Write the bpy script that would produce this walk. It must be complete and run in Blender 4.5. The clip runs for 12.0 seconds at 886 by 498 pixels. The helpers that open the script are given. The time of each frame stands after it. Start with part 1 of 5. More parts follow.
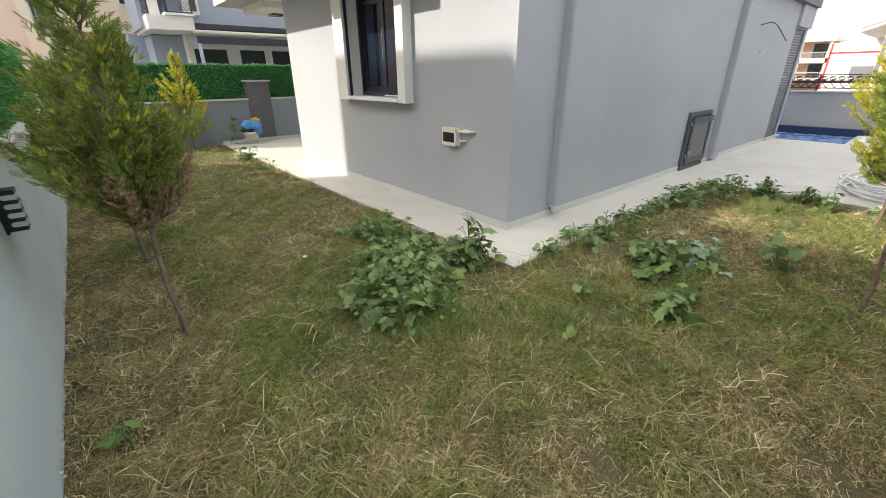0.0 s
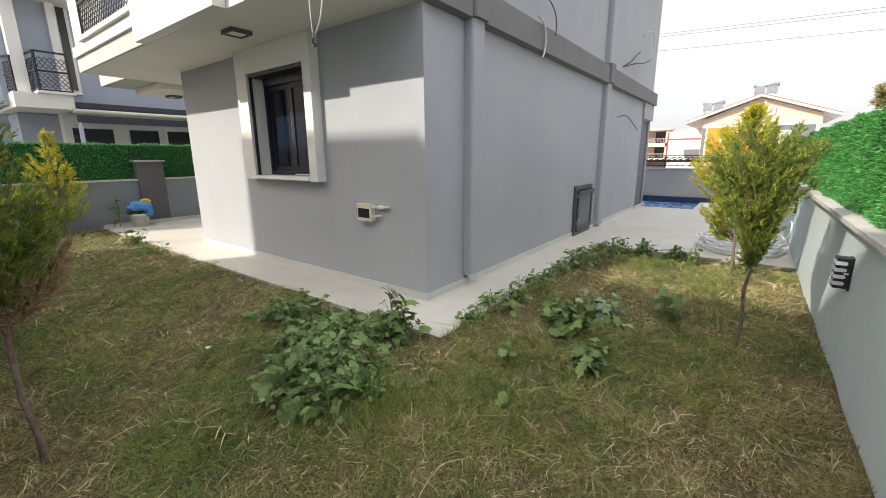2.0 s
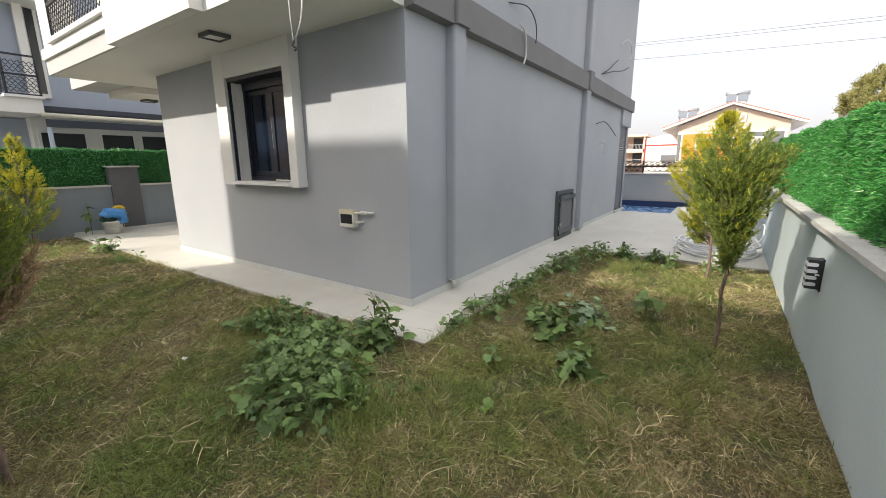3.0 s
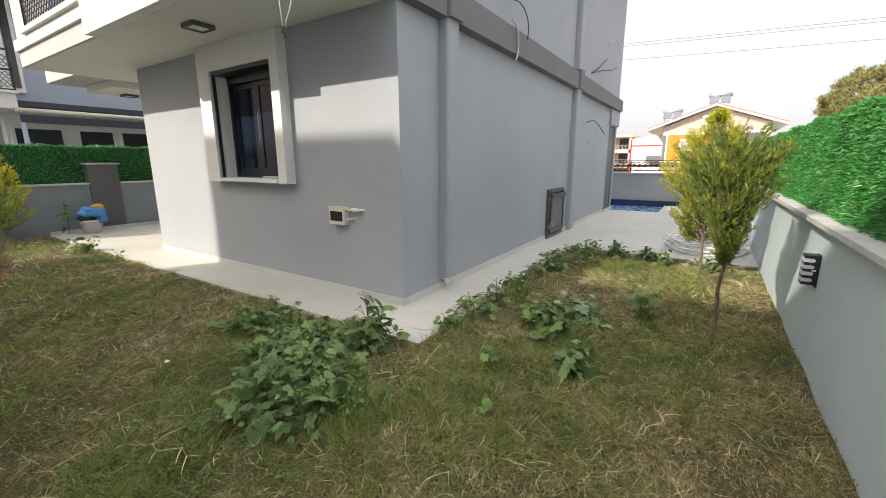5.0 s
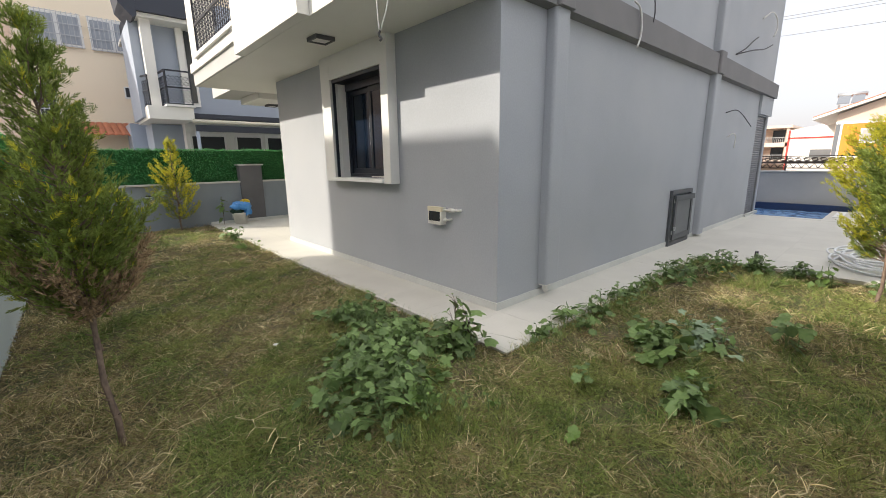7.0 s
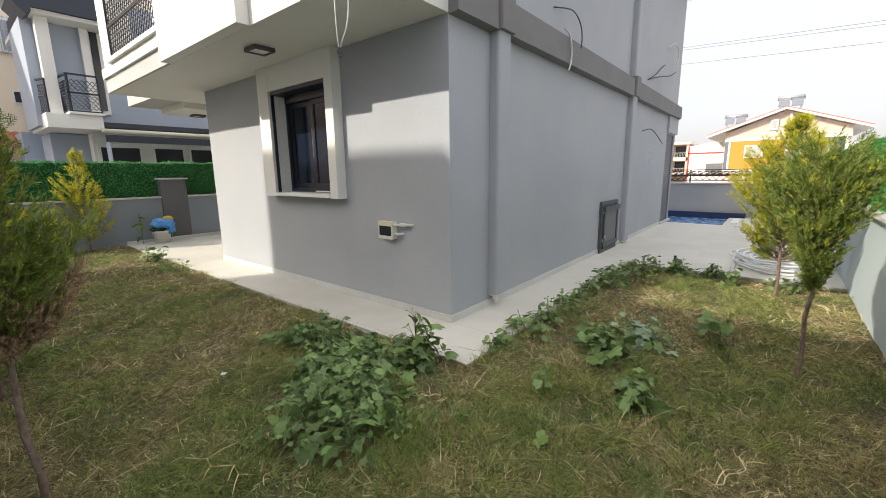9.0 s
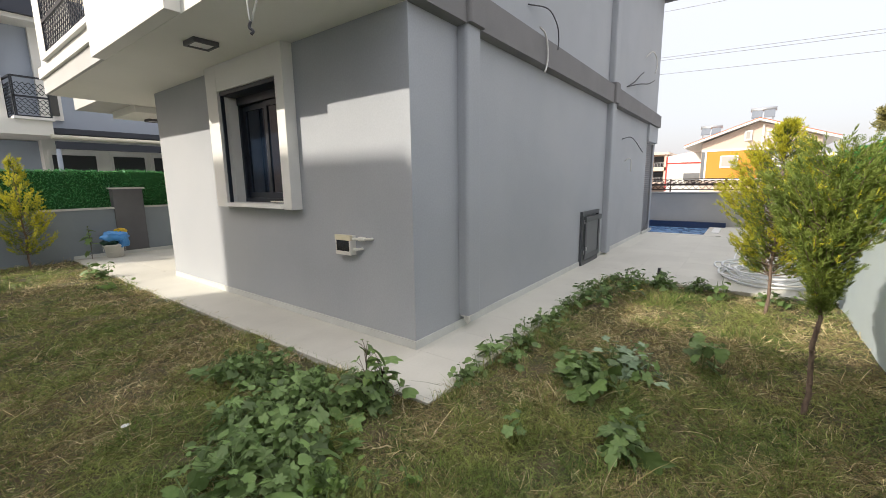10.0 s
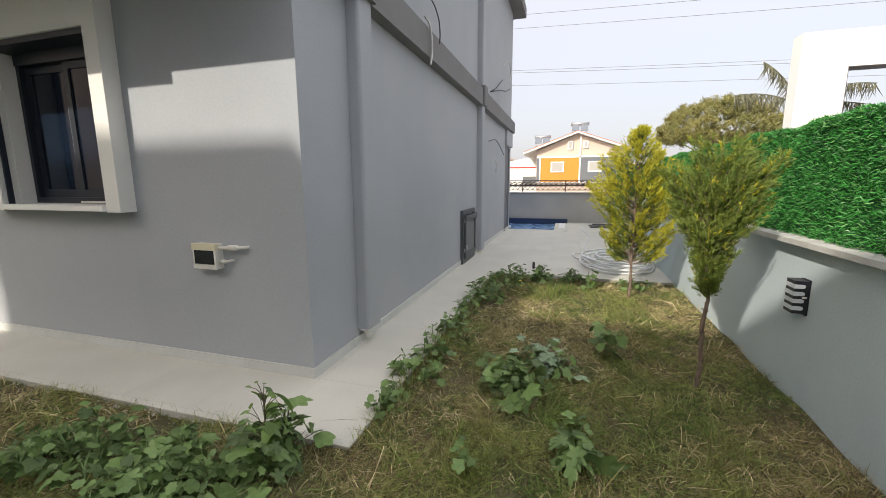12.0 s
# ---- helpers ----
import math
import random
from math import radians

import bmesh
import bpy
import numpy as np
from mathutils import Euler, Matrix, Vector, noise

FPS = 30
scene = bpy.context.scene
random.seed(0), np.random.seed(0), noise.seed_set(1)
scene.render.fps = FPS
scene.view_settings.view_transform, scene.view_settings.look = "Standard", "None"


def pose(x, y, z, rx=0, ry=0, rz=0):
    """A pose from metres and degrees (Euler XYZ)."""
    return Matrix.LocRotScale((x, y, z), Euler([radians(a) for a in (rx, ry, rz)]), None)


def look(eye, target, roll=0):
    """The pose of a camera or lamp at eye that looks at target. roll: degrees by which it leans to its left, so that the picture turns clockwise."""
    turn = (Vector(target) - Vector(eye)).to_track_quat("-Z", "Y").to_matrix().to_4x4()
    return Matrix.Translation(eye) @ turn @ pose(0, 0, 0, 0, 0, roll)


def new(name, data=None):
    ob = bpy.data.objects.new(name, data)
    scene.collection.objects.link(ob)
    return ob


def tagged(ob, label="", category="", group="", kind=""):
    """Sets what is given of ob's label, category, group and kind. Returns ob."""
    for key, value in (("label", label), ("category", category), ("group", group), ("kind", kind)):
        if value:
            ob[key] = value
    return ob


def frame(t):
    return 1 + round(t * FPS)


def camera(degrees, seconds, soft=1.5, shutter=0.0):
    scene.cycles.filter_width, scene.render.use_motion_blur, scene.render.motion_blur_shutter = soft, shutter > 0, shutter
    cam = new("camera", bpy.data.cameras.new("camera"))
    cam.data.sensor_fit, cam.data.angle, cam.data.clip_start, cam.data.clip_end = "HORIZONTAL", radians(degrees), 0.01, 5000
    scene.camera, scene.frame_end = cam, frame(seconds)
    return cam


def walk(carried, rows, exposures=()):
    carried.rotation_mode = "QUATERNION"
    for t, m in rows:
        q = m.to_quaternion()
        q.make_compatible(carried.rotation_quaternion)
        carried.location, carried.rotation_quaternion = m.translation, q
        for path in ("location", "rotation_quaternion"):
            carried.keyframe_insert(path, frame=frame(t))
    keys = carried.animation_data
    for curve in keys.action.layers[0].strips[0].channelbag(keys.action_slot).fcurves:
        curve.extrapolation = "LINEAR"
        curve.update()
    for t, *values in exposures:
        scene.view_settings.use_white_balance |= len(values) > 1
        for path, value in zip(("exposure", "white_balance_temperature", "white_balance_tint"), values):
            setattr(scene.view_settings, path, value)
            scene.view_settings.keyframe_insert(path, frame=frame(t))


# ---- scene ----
cam = camera(95.2, 12.0, soft=0.9)
PATH = [
    (0, (0.059, 0.036, 1.53), (1.248, 1.439, 0.744), -0.5),
    (0.5, (0.049, 0.031, 1.544), (1.306, 1.451, 0.909), -0.4),
    (1, (0.049, 0.043, 1.535), (1.442, 1.385, 1.026), -0.3),
    (1.5, (0.028, 0.068, 1.532), (1.526, 1.309, 1.066), -0.3),
    (2, (0.018, 0.077, 1.528), (1.574, 1.25, 1.079), -0.4),
    (2.5, (0.024, 0.074, 1.528), (1.605, 1.22, 1.096), -0.4),
    (3, (0.028, 0.086, 1.525), (1.637, 1.197, 1.101), -0.4),
    (5, (0.064, 0.176, 1.484), (1.705, 1.237, 1.06), -0.2),
    (5.5, (0.119, 0.228, 1.477), (1.752, 1.3, 1.046), -0.5),
    (6, (0.232, 0.189, 1.475), (1.805, 1.345, 1.04), -0.8),
    (6.5, (0.26, 0.18, 1.469), (1.604, 1.598, 1.04), -0.7),
    (7, (0.244, 0.166, 1.499), (1.543, 1.626, 1.071), -0.8),
    (7.2, (0.212, 0.147, 1.508), (1.509, 1.609, 1.083), -0.8),
    (9, (0.12, 0.272, 1.526), (1.641, 1.515, 1.152), -0.8),
    (9.5, (0.307, 0.336, 1.499), (1.862, 1.538, 1.128), -0.8),
    (10, (0.596, 0.409, 1.505), (2.172, 1.596, 1.176), -0.8),
    (10.5, (0.788, 0.639, 1.445), (2.514, 1.593, 1.116), -0.6),
    (11, (0.838, 0.925, 1.433), (2.7, 1.576, 1.104), -0.2),
    (11.5, (0.838, 0.977, 1.446), (2.719, 1.573, 1.115), -0.3),
    (12, (0.786, 0.949, 1.454), (2.673, 1.525, 1.126), -0.3),
]
EXPOSURES = [(0, 1.7), (0.5, 1.66), (1, 1.54), (1.5, 1.46), (2.5, 1.41), (5.5, 1.4), (6.5, 1.42), (7.2, 1.4), (9, 1.38), (10, 1.33), (11, 1.17), (12, 1.17)]
walk(cam, [(t, look(eye, target, roll)) for t, eye, target, roll in PATH], EXPOSURES)

# ---- world and sun ----
SUN_WAY = Vector((1.0, -0.5, -0.664)).normalized()
world = bpy.data.worlds.new("sky")
scene.world = world
world.use_nodes = True
nt = world.node_tree
sky = nt.nodes.new("ShaderNodeTexSky")
sky.sky_type = "NISHITA"
sky.sun_disc = False
sky.sun_elevation = math.asin(-SUN_WAY.z)
sky.sun_rotation = math.atan2(-SUN_WAY.x, -SUN_WAY.y)
sky.air_density, sky.dust_density, sky.ozone_density = 1.0, 5.0, 1.0
haze = nt.nodes.new("ShaderNodeMix")
haze.data_type = "RGBA"
haze.inputs["Factor"].default_value = 0.7
# the thin cloud is brighter overhead than at the horizon
height = nt.nodes.new("ShaderNodeTexGradient")
height.gradient_type = "QUADRATIC"
height.texture_mapping.mapping_x = "Z"
cloud = nt.nodes.new("ShaderNodeMix")
cloud.data_type = "RGBA"
cloud.inputs[6].default_value = (3.45, 3.3, 3.4, 1)
cloud.inputs[7].default_value = (7.6, 7.3, 7.1, 1)
nt.links.new(height.outputs["Fac"], cloud.inputs["Factor"])
nt.links.new(cloud.outputs[2], haze.inputs[7])
nt.nodes["Background"].inputs["Strength"].default_value = 0.12
nt.links.new(sky.outputs[0], haze.inputs[6])
nt.links.new(haze.outputs[2], nt.nodes["Background"].inputs["Color"])
sun = new("sun", bpy.data.lights.new("sun", "SUN"))
sun.data.energy, sun.data.angle, sun.data.color = 1.95, radians(0.6), (1.0, 0.91, 0.79)
sun.matrix_world = look((-20, 12, 15), Vector((-20, 12, 15)) + SUN_WAY)

# ---- measures ----
HX, HY = 3.23, 2.715            # the near corner of the house
HX2, HY2 = 13.9, 8.05           # its far end, and the end of the west face
SOFFIT = 2.93
LEFT, RIGHT, BACK, FAR = -0.40, -0.57, 11.6, 15.9   # faces of the garden walls
LAWN_Z = -0.03

# ---- materials ----
def material(name, color, rough=0.8, metal=0.0, spec=0.5, second=None, scale=3.0, mix=0.5, fine=0.0, fine_scale=120.0, bump=0.0,
             bump_scale=200.0, island=0.0, stretch=(1, 1, 1), third=None, third_scale=0.8, object_random=0.0, transmission=0.0, subsurface=0.0):
    """A principled material: two colours mixed by noise, a stain layer, fine grain and bump, varied by piece."""
    m = bpy.data.materials.new(name)
    m.use_nodes = True
    t = m.node_tree
    n, l = t.nodes, t.links
    b = n["Principled BSDF"]
    b.inputs["Roughness"].default_value = rough
    b.inputs["Metallic"].default_value = metal
    b.inputs["Specular IOR Level"].default_value = spec
    b.inputs["Transmission Weight"].default_value = transmission
    geo = n.new("ShaderNodeNewGeometry")
    mp = n.new("ShaderNodeMapping")
    mp.inputs["Scale"].default_value = stretch
    l.new(geo.outputs["Position"], mp.inputs["Vector"])

    def noise_node(s, detail=4.0):
        k = n.new("ShaderNodeTexNoise")
        k.inputs["Scale"].default_value = s
        k.inputs["Detail"].default_value = detail
        l.new(mp.outputs[0], k.inputs["Vector"])
        return k

    def mix_node(fac, a, c, low=0.35, high=0.65, amount=1.0):
        r = n.new("ShaderNodeMapRange")
        r.inputs["From Min"].default_value, r.inputs["From Max"].default_value = low, high
        r.inputs["To Max"].default_value = amount
        l.new(fac, r.inputs["Value"])
        x = n.new("ShaderNodeMix")
        x.data_type = "RGBA"
        l.new(r.outputs[0], x.inputs["Factor"])
        l.new(a, x.inputs[6])
        x.inputs[7].default_value = (*c, 1)
        return x.outputs[2]

    rgb = n.new("ShaderNodeRGB")
    rgb.outputs[0].default_value = (*color, 1)
    out = rgb.outputs[0]
    if second:
        out = mix_node(noise_node(scale).outputs["Fac"], out, second, amount=mix)
    if third:
        out = mix_node(noise_node(third_scale, 3.0).outputs["Fac"], out, third, 0.42, 0.62, 0.75)
    value = None
    if island:
        value = geo.outputs["Random Per Island"]
    if object_random:
        value = n.new("ShaderNodeObjectInfo").outputs["Random"]
        island = object_random
    if value:
        h = n.new("ShaderNodeHueSaturation")
        r = n.new("ShaderNodeMapRange")
        r.inputs["To Min"].default_value, r.inputs["To Max"].default_value = 1 - island, 1 + island
        l.new(value, r.inputs["Value"])
        l.new(r.outputs[0], h.inputs["Value"])
        l.new(out, h.inputs["Color"])
        out = h.outputs[0]
    if fine:
        h = n.new("ShaderNodeHueSaturation")
        r = n.new("ShaderNodeMapRange")
        r.inputs["From Min"].default_value, r.inputs["From Max"].default_value = 0.3, 0.7
        r.inputs["To Min"].default_value, r.inputs["To Max"].default_value = 1 - fine, 1 + fine
        l.new(noise_node(fine_scale, 2.0).outputs["Fac"], r.inputs["Value"])
        l.new(r.outputs[0], h.inputs["Value"])
        l.new(out, h.inputs["Color"])
        out = h.outputs[0]
    l.new(out, b.inputs["Base Color"])
    if bump:
        bp = n.new("ShaderNodeBump")
        bp.inputs["Strength"].default_value = bump
        bp.inputs["Distance"].default_value = 0.004
        l.new(noise_node(bump_scale, 5.0).outputs["Fac"], bp.inputs["Height"])
        l.new(bp.outputs[0], b.inputs["Normal"])
    if subsurface:
        tr = n.new("ShaderNodeBsdfTranslucent")
        l.new(out, tr.inputs["Color"])
        ms = n.new("ShaderNodeMixShader")
        ms.inputs[0].default_value = subsurface
        l.new(b.outputs[0], ms.inputs[1])
        l.new(tr.outputs[0], ms.inputs[2])
        l.new(ms.outputs[0], n["Material Output"].inputs["Surface"])
    return m


M = {
    "render_grey": material("grey_render", (0.394, 0.415, 0.442), 0.9, second=(0.353, 0.373, 0.398), scale=1.3, mix=0.6, fine=0.035, fine_scale=60, bump=0.35, bump_scale=260, third=(0.422, 0.438, 0.455), third_scale=0.5),
    "band_grey": material("dark_band_paint", (0.184, 0.182, 0.184), 0.85, second=(0.218, 0.213, 0.213), scale=2.5, fine=0.05, bump=0.3, bump_scale=200),
    "post_grey": material("dark_post_paint", (0.126, 0.126, 0.132), 0.85, second=(0.156, 0.156, 0.162), scale=3, fine=0.04, bump=0.3),
    "wall_grey": material("garden_wall_paint", (0.543, 0.635, 0.670), 0.85, second=(0.487, 0.576, 0.619), scale=1.8, mix=0.7, fine=0.04, fine_scale=70, bump=0.4, bump_scale=180, third=(0.600, 0.684, 0.711), third_scale=0.6),
    "wall_far": material("far_wall_paint", (0.404, 0.397, 0.381), 0.9, second=(0.501, 0.484, 0.450), scale=0.8, mix=0.8, fine=0.05, bump=0.3),
    "cap": material("wall_cap_stone", (0.60, 0.60, 0.58), 0.7, second=(0.47, 0.46, 0.43), scale=9, mix=0.6, fine=0.07, fine_scale=90, bump=0.3),
    "white": material("white_render", (0.78, 0.775, 0.74), 0.85, second=(0.72, 0.715, 0.68), scale=1.5, fine=0.02, bump=0.25, bump_scale=220),
    "soffit": material("soffit_paint", (0.74, 0.735, 0.69), 0.9, second=(0.68, 0.675, 0.63), scale=1.2, fine=0.02, bump=0.2),
    "trim": material("white_trim", (0.80, 0.80, 0.78), 0.7, second=(0.73, 0.73, 0.71), scale=4, fine=0.02, bump=0.15),
    "tile": material("beige_porcelain_tile", (0.597, 0.581, 0.518), 0.6, second=(0.538, 0.521, 0.461), scale=2.2, mix=0.7, fine=0.02, fine_scale=45, bump=0.03, third=(0.633, 0.616, 0.546), object_random=0.03),
    "joint": material("joint_mortar", (0.54, 0.525, 0.47), 0.95, fine=0.1, bump=0.3),
    "plinth": material("plinth_tile", (0.614, 0.625, 0.594), 0.6, second=(0.530, 0.537, 0.513), scale=5, fine=0.05, bump=0.1, object_random=0.04),
    "frame": material("anthracite_frame", (0.018, 0.024, 0.035), 0.4, spec=0.4, fine=0.05),
    "hatch": material("anthracite_steel", (0.075, 0.082, 0.09), 0.5, second=(0.1, 0.105, 0.11), scale=5, fine=0.05),
    "hatch_panel": material("grey_sheet_steel", (0.150, 0.158, 0.168), 0.5, second=(0.120, 0.127, 0.135), scale=3, fine=0.05),
    "shutter": material("shutter_aluminium", (0.23, 0.235, 0.245), 0.45, metal=0.2, fine=0.04),
    "glass": material("dark_window_glass", (0.009, 0.016, 0.030), 0.04, spec=0.38),
    "plastic_white": material("white_plastic", (0.72, 0.70, 0.64), 0.45, fine=0.03),
    "plastic_cream": material("cream_plastic", (0.70, 0.64, 0.47), 0.45, fine=0.03),
    "smoked": material("smoked_plastic", (0.02, 0.02, 0.022), 0.12),
    "lamp_black": material("black_cast_aluminium", (0.012, 0.013, 0.02), 0.4, fine=0.1),
    "lamp_glass": material("frosted_lamp_glass", (0.62, 0.66, 0.70), 0.35),
    "soft_lamp": material("grey_lamp_body", (0.09, 0.09, 0.095), 0.5),
    "net_curtain": material("net_curtain_behind_glass", (0.30, 0.33, 0.37), 0.35, second=(0.42, 0.45, 0.48), scale=5, stretch=(3, 3, 0.4)),
    "hose": material("grey_pvc_hose", (0.822, 0.837, 0.850), 0.4, fine=0.05),
    "wire": material("white_cable", (0.62, 0.61, 0.58), 0.5),
    "wire_dark": material("dark_cable", (0.05, 0.05, 0.055), 0.6),
    "soil": material("lawn_soil", (0.085, 0.066, 0.038), 1.0, second=(0.145, 0.112, 0.062), scale=18, fine=0.3, fine_scale=150, bump=1.0, bump_scale=60, third=(0.050, 0.062, 0.022), third_scale=2.2),
    "ground": material("street_ground", (0.24, 0.23, 0.22), 0.95, second=(0.18, 0.175, 0.16), scale=0.3, fine=0.1),
    "grass": material("lawn_grass", (0.230, 0.295, 0.072), 0.55, second=(0.330, 0.350, 0.105), scale=3.0, mix=0.9, island=0.65, third=(0.125, 0.205, 0.042), third_scale=1.6, subsurface=0.25),
    "straw": material("dry_straw", (0.405, 0.325, 0.155), 0.7, second=(0.27, 0.21, 0.098), scale=3.0, mix=0.9, island=0.55, subsurface=0.15),
    "straw_pale": material("bleached_straw", (0.80, 0.68, 0.41), 0.7, island=0.35, subsurface=0.15),
    "hedge": material("artificial_hedge_leaf", (0.042, 0.225, 0.040), 0.42, second=(0.070, 0.310, 0.065), scale=14, mix=0.8, island=0.45, subsurface=0.15),
    "hedge_tip": material("artificial_hedge_tip", (0.17, 0.40, 0.12), 0.35, island=0.35, subsurface=0.15),
    # lighter green than the leaf of the other panels
    "hedge_lighter": material("lighter_artificial_hedge_leaf", (0.085, 0.34, 0.115), 0.42, second=(0.125, 0.42, 0.15), scale=9, mix=0.8, island=0.45, subsurface=0.15),
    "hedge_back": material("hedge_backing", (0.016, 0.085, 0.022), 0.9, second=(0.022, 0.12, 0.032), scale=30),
    "conifer": material("conifer_green", (0.255, 0.315, 0.062), 0.6, second=(0.155, 0.225, 0.050), scale=7, mix=0.8, island=0.35, subsurface=0.35),
    "conifer_gold": material("conifer_gold", (0.62, 0.58, 0.048), 0.6, second=(0.44, 0.45, 0.052), scale=9, mix=0.8, island=0.3, subsurface=0.4),
    "conifer_dead": material("conifer_dead_brown", (0.36, 0.25, 0.14), 0.8, island=0.35),
    "bark": material("reddish_bark", (0.255, 0.185, 0.140), 0.9, second=(0.130, 0.092, 0.072), scale=45, mix=0.9, bump=1.0, bump_scale=120, stretch=(1, 1, 0.5)),
    "leaf": material("weed_leaf", (0.138, 0.225, 0.068), 0.5, second=(0.190, 0.270, 0.090), scale=40, mix=0.6, object_random=0.42, subsurface=0.2),
    "leaf_light": material("weed_leaf_light", (0.155, 0.250, 0.056), 0.5, object_random=0.3, subsurface=0.25),
    "leaf_silver": material("silvery_leaf", (0.27, 0.37, 0.24), 0.5, object_random=0.25, subsurface=0.15),
    "stem": material("weed_stem", (0.150, 0.225, 0.075), 0.6),
    "stem_red": material("dark_weed_stem", (0.09, 0.065, 0.04), 0.7),
    "water": material("pool_water", (0.34, 0.52, 0.78), 0.15, second=(0.08, 0.20, 0.44), scale=5, mix=1.0, bump=1.0, bump_scale=7, spec=0.6),
    "line": material("grey_power_line", (0.22, 0.22, 0.22), 0.7),
    # white paint greyed down: shade put into the colour
    "cream_grey": material("cream_grey_shade", (0.50, 0.50, 0.49), 0.9, second=(0.46, 0.46, 0.45), scale=2),
    "mosaic": material("blue_mosaic", (0.02, 0.035, 0.09), 0.3, second=(0.04, 0.08, 0.18), scale=40),
    "n_blue": material("blue_grey_render", (0.37, 0.42, 0.50), 0.9, second=(0.34, 0.385, 0.465), scale=1.0, fine=0.03),
    "n_dark": material("dark_awning", (0.035, 0.042, 0.06), 0.6),
    "n_window": material("far_dark_glass", (0.04, 0.045, 0.05), 0.15),
    "cream": material("cream_awning", (0.62, 0.60, 0.50), 0.6),
    "beige": material("beige_render", (0.86, 0.75, 0.58), 0.9, second=(0.80, 0.69, 0.53), scale=0.6, fine=0.03),
    "pink": material("pink_render", (0.80, 0.64, 0.53), 0.9, second=(0.72, 0.57, 0.47), scale=0.8),
    "blind": material("grey_roller_blind", (0.40, 0.385, 0.35), 0.7),
    "terracotta": material("terracotta_tile", (0.42, 0.15, 0.075), 0.8, second=(0.30, 0.11, 0.06), scale=6, object_random=0.1),
    "orange": material("orange_render", (0.60, 0.27, 0.045), 0.85, second=(0.55, 0.245, 0.04), scale=0.8),
    "far_grey": material("grey_panel_paint", (0.16, 0.17, 0.185), 0.85, second=(0.14, 0.15, 0.165), scale=0.8),
    # the garden wall paint, darkened to stand for shade on the north wall
    "wall_north": material("shaded_north_wall_paint", (0.27, 0.305, 0.335), 0.85, second=(0.235, 0.27, 0.30), scale=1.8, mix=0.7, fine=0.04, bump=0.3),
    "peach": material("peach_render", (0.62, 0.50, 0.42), 0.85, second=(0.57, 0.46, 0.385), scale=0.8),
    "red": material("red_trim", (0.50, 0.05, 0.04), 0.7),
    "iron": material("wrought_iron", (0.045, 0.032, 0.028), 0.6),
    "pine": material("umbrella_pine_needles", (0.175, 0.175, 0.055), 0.8, second=(0.27, 0.245, 0.08), scale=0.8, mix=0.9, island=0.35),
    "palm": material("dry_palm", (0.14, 0.14, 0.09), 0.8, island=0.3),
    "steel": material("galvanised_steel", (0.45, 0.46, 0.47), 0.35, metal=0.7),
    "panel": material("solar_panel", (0.16, 0.18, 0.21), 0.25),
    "bag_blue": material("blue_plastic_bag", (0.06, 0.26, 0.62), 0.35, second=(0.13, 0.36, 0.70), scale=12),
    "bag_yellow": material("yellow_plastic", (0.70, 0.47, 0.03), 0.4),
    "bag_green": material("dark_green_plastic", (0.012, 0.05, 0.035), 0.4),
    "car": material("dark_car_paint", (0.02, 0.02, 0.024), 0.2),
}

# ---- shapes ----
def box(bm, x0, x1, y0, y1, z0, z1):
    """Adds a box from corner to corner and returns its vertices."""
    v = [bm.verts.new(p) for p in ((x0, y0, z0), (x1, y0, z0), (x1, y1, z0), (x0, y1, z0), (x0, y0, z1), (x1, y0, z1), (x1, y1, z1), (x0, y1, z1))]
    for f in ((3, 2, 1, 0), (4, 5, 6, 7), (0, 1, 5, 4), (1, 2, 6, 5), (2, 3, 7, 6), (3, 0, 4, 7)):
        bm.faces.new([v[i] for i in f])
    return v


def prism(bm, pts, axis, a, b):
    """Adds a polygon pushed along an axis from a to b; pts are the other two coordinates in order."""
    def at(p, k):
        q = list(p)
        q.insert("xyz".index(axis), k)
        return q
    va, vb = [bm.verts.new(at(p, a)) for p in pts], [bm.verts.new(at(p, b)) for p in pts]
    n = len(pts)
    bm.faces.new(va), bm.faces.new(vb[::-1])
    for i in range(n):
        bm.faces.new((va[i], vb[i], vb[(i + 1) % n], va[(i + 1) % n]))


def tube(bm, pts, radius, sides=8, taper=1.0, closed_ends=True):
    """Adds a tube along points; the radius may shrink to taper of itself at the end."""
    pts = [Vector(p) for p in pts]
    rings = []
    side = None
    for i, p in enumerate(pts):
        way = (pts[min(i + 1, len(pts) - 1)] - pts[max(i - 1, 0)]).normalized()
        if side is None:
            side = way.orthogonal().normalized()
        side = (side - way * side.dot(way)).normalized()
        up = way.cross(side)
        r = radius * (1 + (taper - 1) * i / max(1, len(pts) - 1))
        rings.append([bm.verts.new(p + (side * math.cos(k * math.tau / sides) + up * math.sin(k * math.tau / sides)) * r) for k in range(sides)])
    for a, b in zip(rings, rings[1:]):
        for k in range(sides):
            bm.faces.new((a[k], a[(k + 1) % sides], b[(k + 1) % sides], b[k])).smooth = True
    if closed_ends:
        bm.faces.new(rings[0][::-1]), bm.faces.new(rings[-1])


def bevel(bm, width, segments=2):
    bmesh.ops.bevel(bm, geom=[e for e in bm.edges if len(e.link_faces) == 2 and e.calc_face_angle(0) > 0.6], offset=width, segments=segments, affect="EDGES", profile=0.6)


def part(name, bm, mat, parent=None, label=""):
    """Links a bmesh as one mesh object, under a thing if one is given."""
    bmesh.ops.recalc_face_normals(bm, faces=bm.faces[:])
    me = bpy.data.meshes.new(name)
    bm.to_mesh(me)
    bm.free()
    for m in (mat if isinstance(mat, (list, tuple)) else [mat]):
        me.materials.append(M[m])
    ob = new(name, me)
    ob.parent = parent
    return tagged(ob, label)


